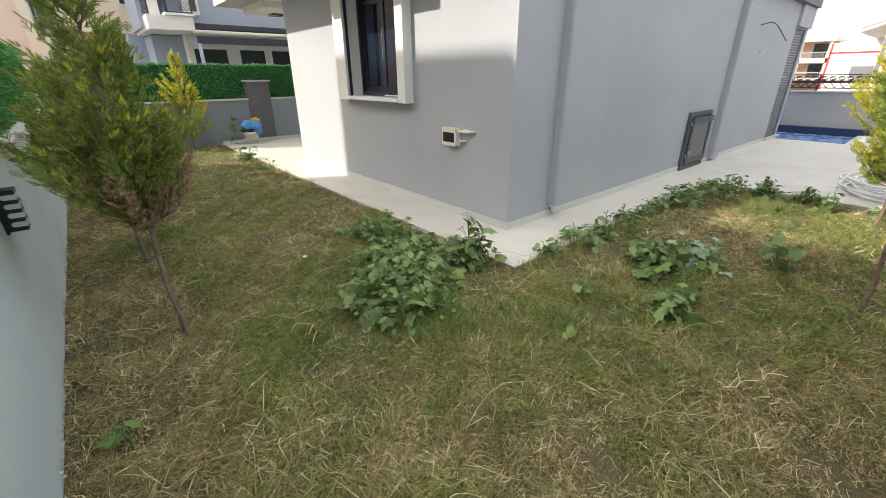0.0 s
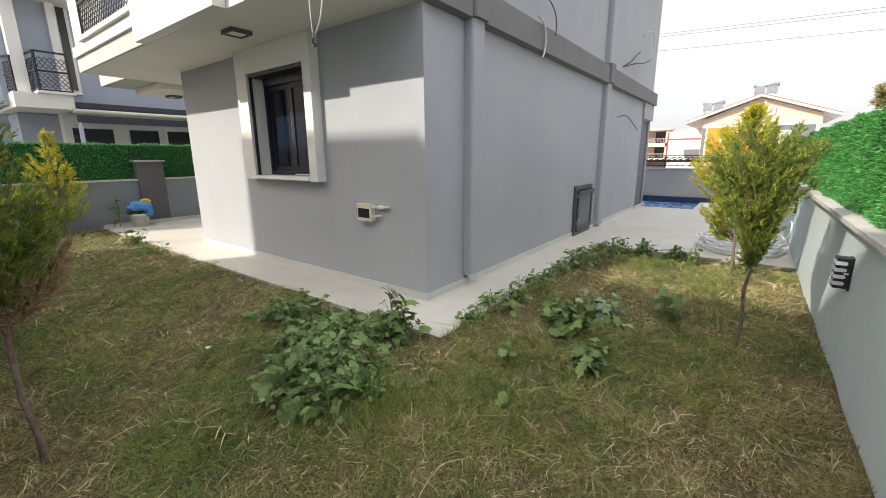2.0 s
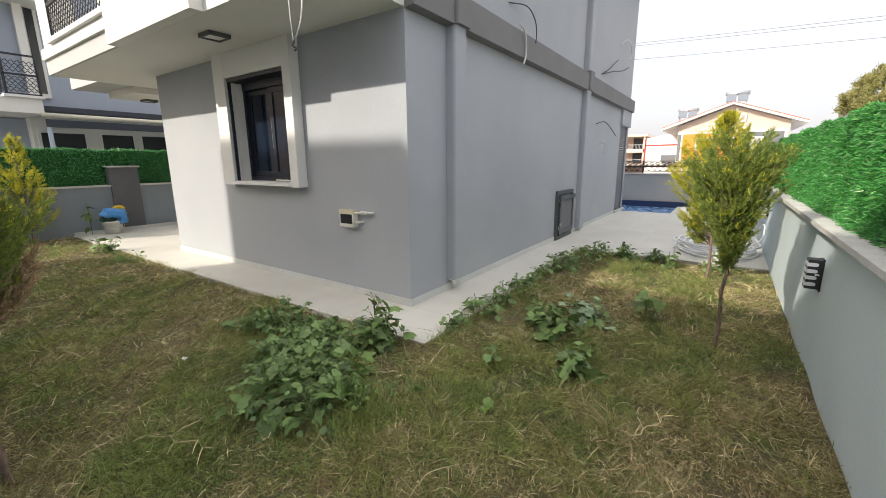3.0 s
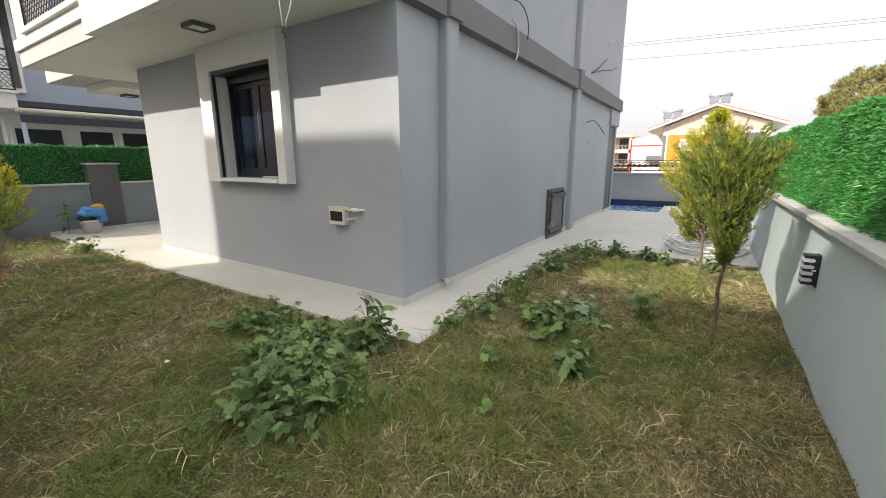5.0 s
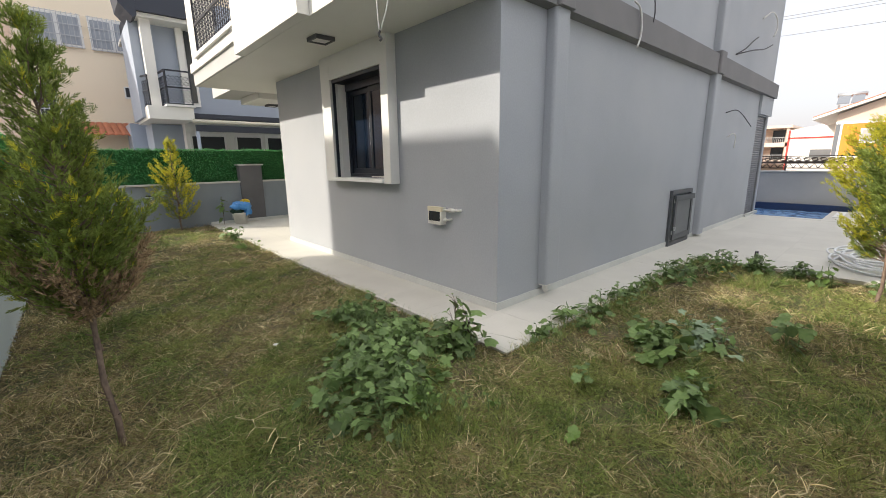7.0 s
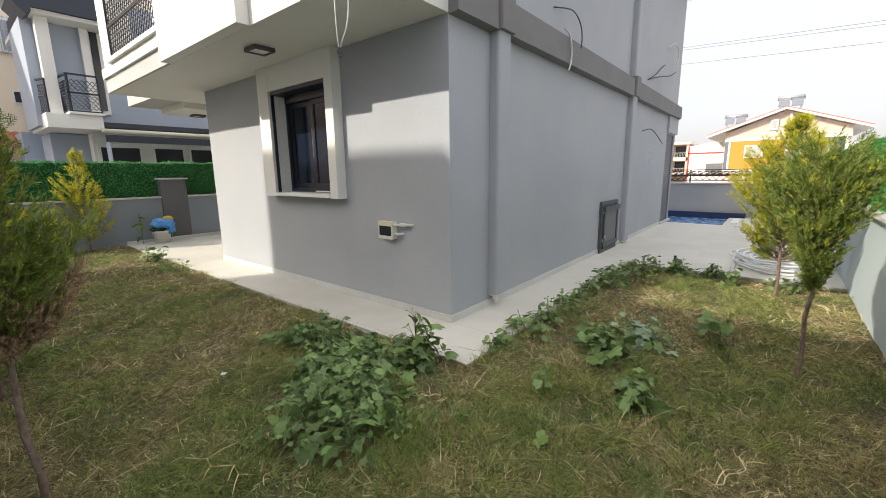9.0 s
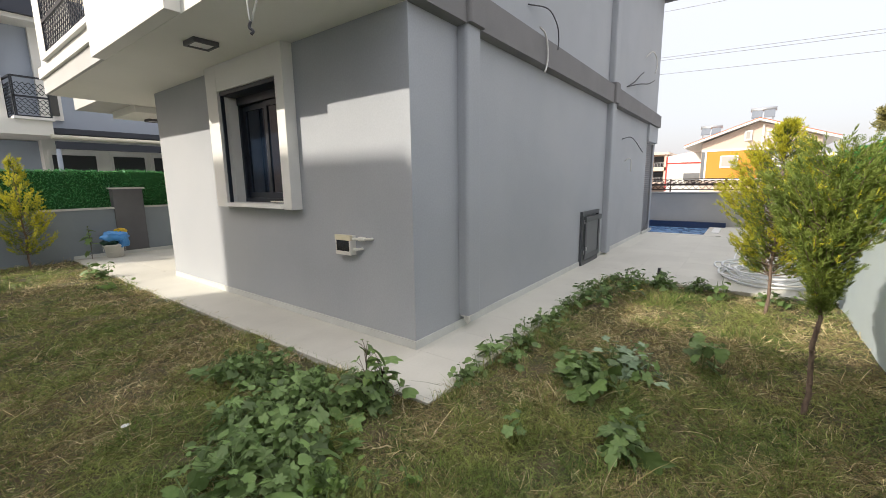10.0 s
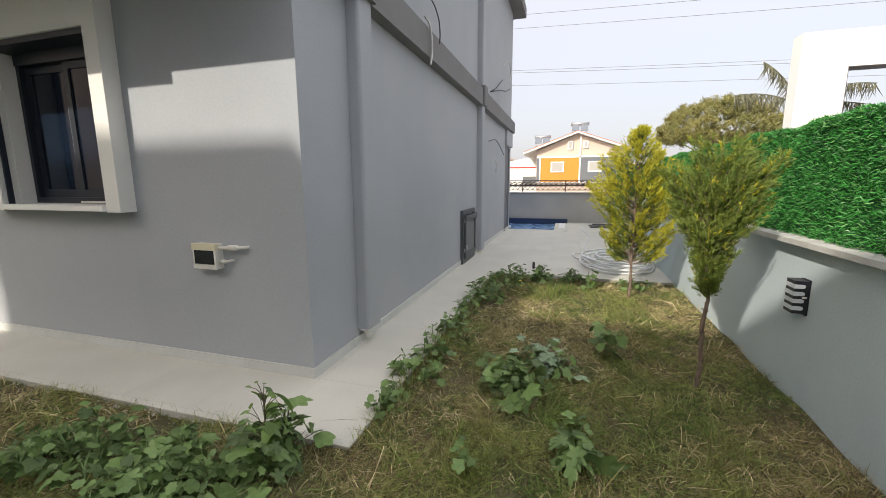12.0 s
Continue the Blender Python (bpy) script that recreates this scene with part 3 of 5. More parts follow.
tube(bm, [(HX - 0.045, by0 - 0.115, zz + 0.007), (HX - 0.045, by0 - 0.18, zz + 0.011)], 0.024, 12, 0.8)
part("pipe_stub", bm, "plastic_white", meter, "white pipe stub with a valve")
bm = bmesh.new()
tube(bm, [(HX - 0.035, by0, bz0 + 0.055), (HX - 0.038, by0 - 0.05, bz0 + 0.058), (HX - 0.036, by0 - 0.085, bz0 + 0.064), (HX + 0.01, by0 - 0.1, bz0 + 0.066)], 0.011, 10)
tube(bm, [(HX - 0.038, by0 - 0.02, bz0 + 0.056), (HX - 0.038, by0 - 0.05, bz0 + 0.058)], 0.017, 10)
part("pipe_stub", bm, "plastic_white", meter, "short white pipe stub")

# soffit lamps
def soffit_lamp(at, turn=0):
    t = thing("soffit_lamp", at, "square grey ceiling lamp under the porch soffit", "ceiling lamp", "soffit lamps")
    for lims in ((-0.12, 0.12, -0.12, -0.1, -0.045, 0), (-0.12, 0.12, 0.1, 0.12, -0.045, 0), (-0.12, -0.1, -0.1, 0.1, -0.045, 0), (0.1, 0.12, -0.1, 0.1, -0.045, 0)):
        block("lamp_rim", lims, "soft_lamp", t, round_by=0.003)
    block("diffuser", (-0.099, 0.099, -0.099, 0.099, -0.03, -0.012), "trim", t, "white unlit diffuser")
    return t


soffit_lamp((2.64, 4.97, SOFFIT - 0.001))
soffit_lamp((3.9, 10.2, 2.819))

# wall lamps: black boxes with frosted bars wrapped round their front
def wall_lamp(at, turn, z_label):
    t = thing("wall_lamp", at, z_label, "wall lamp", "garden wall lamps", turn)
    w, d, h = 0.052, 0.090, 0.108
    block("lamp_body", (-w, w, 0.012, d, -h, h), "lamp_black", t, "", 0.004)
    block("back_plate", (-0.045, 0.045, 0, 0.012, -h - 0.015, h + 0.005), "lamp_black", t)
    for k in range(4):
        bm = bmesh.new()
        z = -0.072 + k * 0.048
        pts, n = [], 6
        for s in (-1, 1):
            pts += [(s * (w + 0.004), 0.045), (s * (w + 0.004), d + 0.004)][::-s]
        prism(bm, pts, "z", z - 0.013, z + 0.013)
        for s in (-1, 1):
            v = [bm.verts.new((s * (w + 0.004), 0.045 - 0.013 * math.sin(math.pi * i / n), z - 0.013 * math.cos(math.pi * i / n))) for i in range(n + 1)]
            u = [bm.verts.new((s * (w - 0.002), q.co.y, q.co.z)) for q in v]
            bm.faces.new(v)
            for i in range(n):
                bm.faces.new((v[i], v[i + 1], u[i + 1], u[i]))
        part("light_bar", bm, "lamp_glass", t, "frosted unlit light bar")
    block("clip", (-w - 0.003, -w + 0.001, 0.02, 0.045, -0.006, 0.006), "plastic_white", t, "small white fixing clip")
    return t


wall_lamp((3.92, RIGHT, 0.705), 0, "black box wall lamp with frosted bars on the south garden wall")
wall_lamp((8.6, RIGHT, 0.705), 0, "black box wall lamp with frosted bars farther along the wall")
wall_lamp((LEFT, 3.08, 0.90), -90, "black box wall lamp with frosted bars on the west garden wall")
wall_lamp((LEFT, 6.25, 0.90), -90, "black box wall lamp with frosted bars near a conifer")
wall_lamp((1.41, BACK, 0.69), 180, "black box wall lamp with frosted bars on the north garden wall")

# loose cables on the house
def cable(name, pts, radius, mat, label, sides=6):
    bm = bmesh.new()
    fine = []
    p = [Vector(q) for q in pts]
    p = [p[0] * 2 - p[1]] + p + [p[-1] * 2 - p[-2]]
    for i in range(1, len(p) - 2):
        for k in range(6):
            t = k / 6
            fine.append(0.5 * ((2 * p[i]) + (p[i + 1] - p[i - 1]) * t + (2 * p[i - 1] - 5 * p[i] + 4 * p[i + 1] - p[i + 2]) * t * t + (3 * p[i] - p[i - 1] - 3 * p[i + 1] + p[i + 2]) * t ** 3))
    fine.append(p[-2])
    tube(bm, fine, radius, sides)
    return tagged(part(name, bm, mat), label, "cable")


Y1, Y2 = HY - 0.125, HY - 0.01
cable("loose_cable", [(5.48, Y1 - 0.005, 3.31), (5.60, Y1 - 0.02, 3.27), (5.68, Y1 - 0.02, 3.14), (5.69, Y1 - 0.02, 2.97), (5.60, Y1 - 0.03, 2.82)], 0.012, "wire", "white cable end hanging over the dark floor band")
cable("loose_cable", [(5.40, Y2, 3.57), (5.75, Y2 - 0.1, 3.60), (6.02, Y2 - 0.11, 3.50), (6.10, Y2 - 0.11, 3.34), (6.08, Y2 - 0.11, 3.20)], 0.008, "wire_dark", "thin dark cable end hanging from the upper wall")
cable("loose_cable", [(10.3, Y2, 3.46), (10.6, Y2 - 0.08, 3.60), (11.0, Y2 - 0.1, 3.80), (11.3, Y2 - 0.11, 3.92)], 0.012, "wire_dark", "dark cable tail sticking out of the upper wall")
cable("loose_cable", [(10.3, Y2, 3.46), (11.0, Y2 - 0.1, 3.62), (11.9, Y2 - 0.11, 3.78), (12.6, Y2 - 0.11, 3.98)], 0.012, "wire_dark", "second dark cable tail of the upper wall")
cable("loose_cable", [(11.95, Y2, 4.42), (12.2, Y2 - 0.1, 4.58), (12.7, Y2 - 0.1, 4.56), (12.85, Y2 - 0.1, 4.36), (12.66, Y2 - 0.1, 4.17)], 0.013, "wire", "curled pale cable on the upper wall")
cable("loose_cable", [(10.15, Y2, 2.36), (10.5, Y2 - 0.08, 2.42), (10.9, Y2 - 0.1, 2.36), (11.3, Y2 - 0.11, 2.25), (11.7, Y2 - 0.11, 2.15)], 0.010, "wire_dark", "dark cable tail hanging on the rendered wall")
cable("loose_cable", [(10.45, Y2, 1.90), (10.5, Y2 - 0.08, 1.96), (10.62, Y2 - 0.1, 1.90), (10.61, Y2 - 0.1, 1.67)], 0.011, "wire", "short pale cable loop on the rendered wall")
cable("hanging_cable", [(1.95, 2.46, 6.36), (1.80, 2.32, 5.0), (1.68, 2.20, 3.4), (1.635, 2.13, 2.45), (1.622, 2.205, 2.20)], 0.0042, "wire", "white cable hanging from the roof edge in front of the villa")
cable("hanging_cable", [(1.97, 2.50, 6.36), (1.79, 2.38, 5.0), (1.66, 2.28, 3.4), (1.622, 2.235, 2.45), (1.616, 2.215, 2.20)], 0.0030, "wire", "thinner cable twisted onto the hanging white one")
knot = cable("cable_knot", [(1.619, 2.208, 2.205), (1.614, 2.216, 2.180), (1.624, 2.204, 2.165), (1.617, 2.212, 2.150)], 0.0065, "wire_dark", "dark twisted joint at the end of the hanging cables")

# plinth tiles along the house
plinth = thing("plinth", (0, 0, 0), "row of pale skirting tiles round the foot of the villa", "skirting")
tagged(plinth, kind="structure")
x = HX - 0.014
while x < 12.6:
    x1 = min(x + 0.6, 12.65)
    block("skirting_tile", (x, x1 - 0.002, HY - 0.014, HY - 0.001, 0.0, 0.078), "plinth", plinth)
    x = x1
y = HY
while y < HY2:
    y1 = min(y + 0.6, HY2)
    block("skirting_tile", (HX - 0.014, HX - 0.001, y, y1 - 0.002, 0.0, 0.078), "plinth", plinth)
    y = y1

# ---- pool ----
pool = structure(thing("pool", (0, 0, 0), "blue mosaic swimming pool with a pale coping", "pool"))
block("water", (13.35, FAR - 0.12, 1.32, 9, -0.3, -0.075), "water", pool, "rippled deep blue water")
block("coping", (13.1, 13.35, 1.02, 9, -0.2, 0.004), "tile", pool, "pale coping")
block("coping", (13.352, FAR - 0.3, 0.9, 1.30, -0.2, -0.01), "tile", pool, "pale pool step")
block("pool_step", (13.9, 15.2, 0.98, 1.16, -0.009, 0.02), "trim", pool, "white stone tread")
block("pool_rim", (FAR - 0.12, FAR, 0.9, 9, -0.3, 0.12), "mosaic", pool, "dark mosaic upstand")
grate = thing("plank_stack", (0, 0, 0), "low stack of dark planks by the pool", "planks")
for i, (x, y) in enumerate(((14.2, 0.22), (14.42, 0.16), (14.7, 0.24), (14.95, 0.12))):
    block("plank", (x, x + 0.18, y - 0.75, y, 0.001, 0.03 + 0.02 * (i % 2)), "hatch", grate, round_by=0.004)

# hose coil
hose = thing("garden_hose", (0, 0, 0), "loosely coiled pale grey hose on the paving by the wall", "hose")
rng = random.Random(4)
pts = []
for k in range(150):
    a = k * math.tau / 19
    loop = k / 150
    r = 0.50 + 0.16 * math.sin(loop * 19) + 0.05 * rng.random()
    z = 0.016 + 0.028 * (k // 19) * 0.8 + 0.012 * rng.random() + max(0, 0.20 * math.sin(a + 2.2) - 0.12) * (1 if (k // 19) in (3, 5) else 0)
    pts.append((8.25 + 1.15 * r * math.cos(a) + 0.05 * math.sin(loop * 11), 0.10 + 0.92 * r * math.sin(a) * (0.95 if a else 1), z))
pts = [(x, max(y, RIGHT + 0.03), z) for x, y, z in pts]
o = cable("hose_coil", pts, 0.016, "hose", "")
o.parent = hose
del o["category"]
o = cable("hose_loop", [(8.8, -0.2, 0.2), (9.0, -0.44, 0.28), (8.8, -0.54, 0.42), (8.5, -0.545, 0.38), (8.3, -0.50, 0.22), (8.2, -0.3, 0.12), (8.0, 0.1, 0.1)], 0.013, "hose", "raised hose loop leaning on the wall")
o.parent = hose
del o["category"]
o = cable("hose_tail", [(8.3, 0.45, 0.06), (8.7, 0.72, 0.016), (9.2, 0.78, 0.016), (9.4, 0.55, 0.016), (10.5, 0.5, 0.016), (12.0, 0.35, 0.016), (13.9, 0.5, 0.016), (14.15, 0.45, 0.03)], 0.013, "hose", "")
o.parent = hose
del o["category"]
block("drain_stub", (7.62, 7.66, 1.42, 1.46, 0, 0.11), "wire_dark")
tagged(bpy.data.objects["drain_stub"], "short dark peg standing at the paving edge", "peg")

# bucket with plastic bags
bucket = thing("bucket", (3.22, 11.25, 0), "white plastic bucket heaped with bags, by the wall", "bucket")
bm = bmesh.new()
prof = ((0.0, 0.001), (0.14, 0.001), (0.175, 0.24), (0.192, 0.245), (0.192, 0.28), (0.17, 0.28), (0.165, 0.24))
rows = [[bm.verts.new((r * math.cos(k * math.tau / 24), r * math.sin(k * math.tau / 24), z)) for k in range(24)] for r, z in prof[1:]]
bm.faces.new(rows[0][::-1])
for a, b in zip(rows, rows[1:]):
    for k in range(24):
        bm.faces.new((a[k], a[(k + 1) % 24], b[(k + 1) % 24], b[k])).smooth = True
part("bucket_body", bm, "plastic_white", bucket)
bm = bmesh.new()
tube(bm, [(-0.19, 0, 0.25), (-0.2, -0.05, 0.14), (-0.12, -0.16, 0.12), (0.1, -0.17, 0.12), (0.19, -0.05, 0.15), (0.19, 0, 0.25)], 0.004, 6)
part("bucket_handle", bm, "plastic_white", bucket)


def lump(name, at, size, mat, seed, label, category):
    bm = bmesh.new()
    bmesh.ops.create_icosphere(bm, subdivisions=4, radius=1)
    for v in bm.verts:
        p = v.co.copy()
        k = 1 + 0.32 * noise.noise(p * 1.7 + Vector((seed, 0, 0))) + 0.16 * noise.noise(p * 5 + Vector((0, seed, 0)))
        v.co = Vector((p.x * size[0] * k, p.y * size[1] * k, max(-0.7, p.z) * size[2] * k))
        v.co += Vector(at)
    for f in bm.faces:
        f.smooth = True
    return tagged(part(name, bm, mat), label, category)


lump("green_bag", (3.16, 11.24, 0.33), (0.15, 0.13, 0.10), "bag_green", 2, "dark green plastic lying in the white bucket", "bag")
lump("blue_bag", (3.25, 11.2, 0.44), (0.23, 0.16, 0.12), "bag_blue", 5, "crumpled blue plastic bag on top of the bucket", "bag")
lump("blue_bag", (3.38, 11.13, 0.33), (0.09, 0.09, 0.15), "bag_blue", 9, "end of a blue bag hanging over the bucket", "bag")
lump("yellow_bag", (3.36, 11.22, 0.55), (0.10, 0.08, 0.06), "bag_yellow", 7, "yellow plastic cap on top of the bags", "bag")

# ---- neighbours ----
blocker = thing("west_house", (0, 0, 0), "plain rendered house west of the garden that shades it", "house")
tagged(blocker, kind="structure")
block("wall", (-17, -9, 8.9, 12.38, -0.1, 9.88), "render_grey", blocker)
# unseen; stretched south and kept grey to dim light from the western horizon
block("wall", (-17, -9, -6.0, 8.9, -0.1, 9.36), "render_grey", blocker)

nb = thing("neighbour_villa", (0, 0, 0), "blue-grey and white villa with a small balcony behind the north wall", "house")
tagged(nb, kind="structure")
NY = 14.0
block("wall", (3.0, 16, NY + 1.2, NY + 8, -0.1, 2.79), "white", nb, "white ground-floor wall")
block("wall", (3.15, 16, NY + 0.9, NY + 8, 2.95, 6.2), "n_blue", nb, "blue-grey upper wall")
block("wall", (2.42, 3.15, NY + 0.75, NY + 8, 3.12, 5.6), "n_blue", nb, "blue-grey recess wall")
block("bay_base", (1.98, 3.05, NY - 0.05, NY + 2.5, 2.72, 3.06), "white", nb, "white balcony slab")
block("slab_stone", (2.40, 3.10, NY - 0.12, NY + 0.7, 3.062, 3.12), "trim", nb)
block("column", (2.12, 2.36, NY + 0.30, NY + 0.60, 3.06, 5.3), "white", nb)
block("column", (1.92, 2.04, NY + 0.9, NY + 1.2, 2.9, 5.1), "white", nb)
block("wall", (1.9, 2.35, NY + 0.62, NY + 2.6, 2.8, 5.3), "n_blue", nb)
block("column", (2.98, 3.15, NY + 0.60, NY + 0.76, 3.12, 5.3), "white", nb)
block("window_frame", (3.16, 3.45, NY + 0.84, NY + 0.90, 3.2, 5.4), "trim", nb, "white tall window frame")
block("window_pane", (3.22, 3.38, NY + 0.82, NY + 0.84, 3.3, 5.3), "n_window", nb, "dark tall window")
block("roof", (1.95, 3.9, NY + 0.1, NY + 4, 5.3, 5.4), "soffit", nb, "white roof soffit")
bm = bmesh.new()
prism(bm, ((1.66, 5.95), (1.70, 5.52), (1.96, 5.22), (2.06, 5.30), (2.06, 5.95)), "y", NY, NY + 1.2)
box(bm, 2.062, 3.95, NY, NY + 4.1, 5.405, 5.95)
part("roof", bm, "n_dark", nb, "dark sloping roof edge")
block("wall", (-1.2 + 3.0, 3.0, NY + 3.0, NY + 8, -0.1, 2.8), "n_blue", nb)
block("wall", (2.2, 3.0, NY + 1.6, NY + 3.0, -0.1, 2.70), "n_blue", nb)


def balcony_rail(a, b, z0, z1, n):
    """An iron rail with two panels of lace-cut plates, from a to b."""
    t = thing("balcony_rail", (a[0], a[1], z0), "black iron balcony railing with lace-cut panels on the villa", "railing")
    run = math.hypot(b[0] - a[0], b[1] - a[1])
    t.rotation_euler.z = math.atan2(b[1] - a[1], b[0] - a[0])
    h = z1 - z0
    for lims in ((0, run, -0.02, 0.02, h - 0.04, h), (0, run, -0.015, 0.015, 0.0, 0.03), (0, run, -0.015, 0.015, h * 0.47, h * 0.52), (0, 0.03, -0.015, 0.015, 0.03, h - 0.04), (run - 0.03, run, -0.015, 0.015, 0.03, h - 0.04)):
        block("rail", lims, "frame", t)
    for z0_, z1_ in ((0.05, h * 0.45), (h * 0.54, h * 0.84)):
        bm = bmesh.new()
        cols = max(4, int(run / 0.055))
        rows_ = max(4, int((z1_ - z0_) / 0.055))
        du, dz = (run - 0.06) / cols, (z1_ - z0_) / rows_
        for i in range(cols):
            for j in range(rows_):
                u, z = 0.03 + i * du, z0_ + j * dz
                if (i + j) % 2:
                    prism(bm, ((u, z), (u + du, z + dz * 0.7), (u + du, z + dz), (u, z + dz * 0.3)), "y", -0.004, 0.004)
                else:
                    prism(bm, ((u, z + dz), (u + du * 0.5, z + dz), (u + du, z + dz * 0.3), (u + du, z)), "y", -0.004, 0.004)
        part("lace_panel", bm, "frame", t, "lace-cut plate")
    return t


balcony_rail((2.45, NY - 0.1), (3.06, NY - 0.1), 3.12, 4.02, 2)
balcony_rail((2.45, NY - 0.08), (2.40, NY + 0.65), 3.12, 4.02, 2)
balcony_rail((1.93, NY + 0.85), (2.1, NY + 0.3), 3.06, 3.9, 2)
balcony_rail((2.17, 6.5), (2.17, 8.72), 3.37, 4.3, 2)
# awning of the neighbour
aw = thing("awning", (0, 0, 0), "dark blue awning housing with a cream roll over the terrace", "awning")
block("housing", (3.0, 9.5, NY + 0.1, NY + 0.85, 2.80, 2.93), "n_dark", aw, "dark sloping awning roof")
block("lower_beam", (3.05, 9.5, NY - 0.08, NY + 0.02, 2.42, 2.60), "n_dark", aw, "dark front beam")
bm = bmesh.new()
tube(bm, [(2.98, NY - 0.06, 2.70), (9.5, NY - 0.06, 2.70)], 0.055, 12)
part("awning_roll", bm, "cream", aw, "cream rolled awning cloth")
bm = bmesh.new()
tube(bm, [(2.85, NY + 0.7, 2.98), (3.0, NY - 0.05, 2.76)], 0.04, 6)
part("awning_arm", bm, "trim", aw)
bm = bmesh.new()
tube(bm, [(3.08, NY - 0.03, 0), (3.08, NY - 0.03, 2.42)], 0.05, 8)
part("awning_post", bm, "n_blue", aw)
for i, (x0, x1) in enumerate(((3.15, 4.05), (4.45, 5.2), (5.45, 6.9))):
    o = thing("terrace_window", (0, 0, 0), "dark terrace window in the white wall of the neighbour", "window", "terrace windows")
    tagged(o, kind="structure")
    block("window_frame", (x0 - 0.07, x1 + 0.07, NY + 1.15, NY + 1.199, 0.3, 2.44), "trim", o)
    block("pane", (x0, x1, NY + 1.13, NY + 1.149, 0.35, 2.34), "n_window", o)

# beige apartment house
ap = thing("apartment_house", (0, 0, 0), "beige apartment house with barred white windows behind the villa", "house")
tagged(ap, kind="structure")
block("wall", (-0.6, 12, 20, 30, -0.1, 11), "beige", ap)
block("wall", (-12, -0.61, 20.4, 30, -0.1, 11), "pink", ap, "pinkish part of the wall")


def barred_window(x0, x1, z0, z1, y):
    w = thing("barred_window", (0, 0, 0), "white window with iron bars in the beige wall", "window", "barred windows")
    tagged(w, kind="structure")
    block("window_frame", (x0, x1, y - 0.06, y - 0.001, z0, z1), "trim", w)
    n = 2 if x1 - x0 > 1 else 1
    for k in range(n):
        u0, u1 = x0 + (x1 - x0) * k / n + 0.06, x0 + (x1 - x0) * (k + 1) / n - 0.06
        block("pane", (u0, u1, y - 0.075, y - 0.061, z0 + 0.08, z1 - 0.08), "n_window" if x1 - x0 < 0.6 else "net_curtain", w)
    bm = bmesh.new()
    for k in range(int((x1 - x0) / 0.13) + 1):
        u = x0 + 0.02 + k * 0.13
        box(bm, u, u + 0.018, y - 0.16, y - 0.142, z0 - 0.03, z1 + 0.03)
    for k in range(4):
        z = z0 + (z1 - z0) * k / 3
        box(bm, x0 - 0.02, x1 + 0.02, y - 0.142, y - 0.13, z - 0.01, z + 0.01)
    part("bars", bm, "steel", w, "pale iron bars")


barred_window(-0.1, 1.18, 5.50, 6.55, 20)
barred_window(1.36, 2.7, 5.49, 6.55, 20)
barred_window(-5.2, -3.9, 5.5, 6.55, 20.4)
barred_window(-0.35, 0.2, 3.0, 4.2, 20)
o = thing("vent_window", (0, 0, 0), "small dark vent window in the beige wall", "window")
tagged(o, kind="structure")
block("window_frame", (2.08, 2.58, 19.95, 19.999, 3.92, 4.34), "trim", o)
block("pane", (2.12, 2.54, 19.93, 19.949, 3.97, 4.30), "n_window", o)
shed = structure(thing("tiled_roof", (0, 0, 0), "low terracotta tiled roof in front of the beige house", "roof"))
block("shed_wall", (0.4, 3.6, 18.2, 19.6, -0.1, 2.5), "beige", shed)
for r in range(5):
    for c in range(18):
        bm = bmesh.new()
        x, y = 0.3 + c * 0.185, 18.0 + r * 0.34
        pts = [(x + 0.095 + 0.095 * math.cos(math.pi * k / 6), 2.52 + 0.045 * math.sin(math.pi * k / 6)) for k in range(7)]
        pts += [(p[0], p[1] - 0.015) for p in pts[::-1]]
        prism(bm, pts, "y", 0, 0.36)
        o = part("roof_tile", bm, "terracotta", shed)
        o.location = (0, y, r * 0.1)
        o.rotation_euler.x = 0.28
# far gable house
fh = thing("gable_house", (0, 0, 0), "peach gabled house with orange and grey panels and white trim", "house")
tagged(fh, kind="structure")
FX = 42.0
bm = bmesh.new()
prism(bm, ((3.95, 1.0), (3.95, 4.35), (0.24, 5.85), (-3.6, 4.45), (-3.6, 1.0)), "x", FX + 0.1, FX + 9)
part("wall", bm, "peach", fh, "peach gable wall")
block("wall_lower", (FX + 0.12, FX + 8.9, -3.55, 3.9, -0.1, 1.0), "peach", fh)
block("orange_panel", (FX + 0.02, FX + 0.1, 0.0, 3.55, 1.4, 3.66), "orange", fh, "orange rendered panel")
block("grey_panel", (FX + 0.02, FX + 0.1, -3.3, -0.14, 1.4, 3.66), "far_grey", fh, "grey rendered panel")
block("grey_strip", (FX + 0.02, FX + 0.1, 3.68, 3.92, 1.4, 3.66), "far_grey", fh)
for lims in ((FX, FX + 0.1, -3.6, 3.95, 3.662, 3.82), (FX, FX + 0.1, -0.138, -0.002, 1.4, 5.6), (FX, FX + 0.1, -3.5, -3.302, 1.4, 3.66), (FX, FX + 0.1, 3.552, 3.678, 1.4, 3.66), (FX, FX + 0.1, -3.6, 3.95, 1.28, 1.398)):
    block("trim_band", lims, "trim", fh)
for y0, y1, z0, z1 in ((1.36, 2.6, 2.3, 3.3), (-2.04, -0.8, 2.3, 3.3), (0.62, 1.12, 4.42, 5.2), (-0.75, -0.28, 4.5, 5.15)):
    block("window_frame", (FX - 0.04, FX + 0.019, y0, y1, z0, z1), "trim", fh)
    block("window_pane", (FX - 0.06, FX - 0.041, y0 + 0.12, y1 - 0.12, z0 + 0.12, z1 - 0.1), "blind", fh, "pale closed blind")
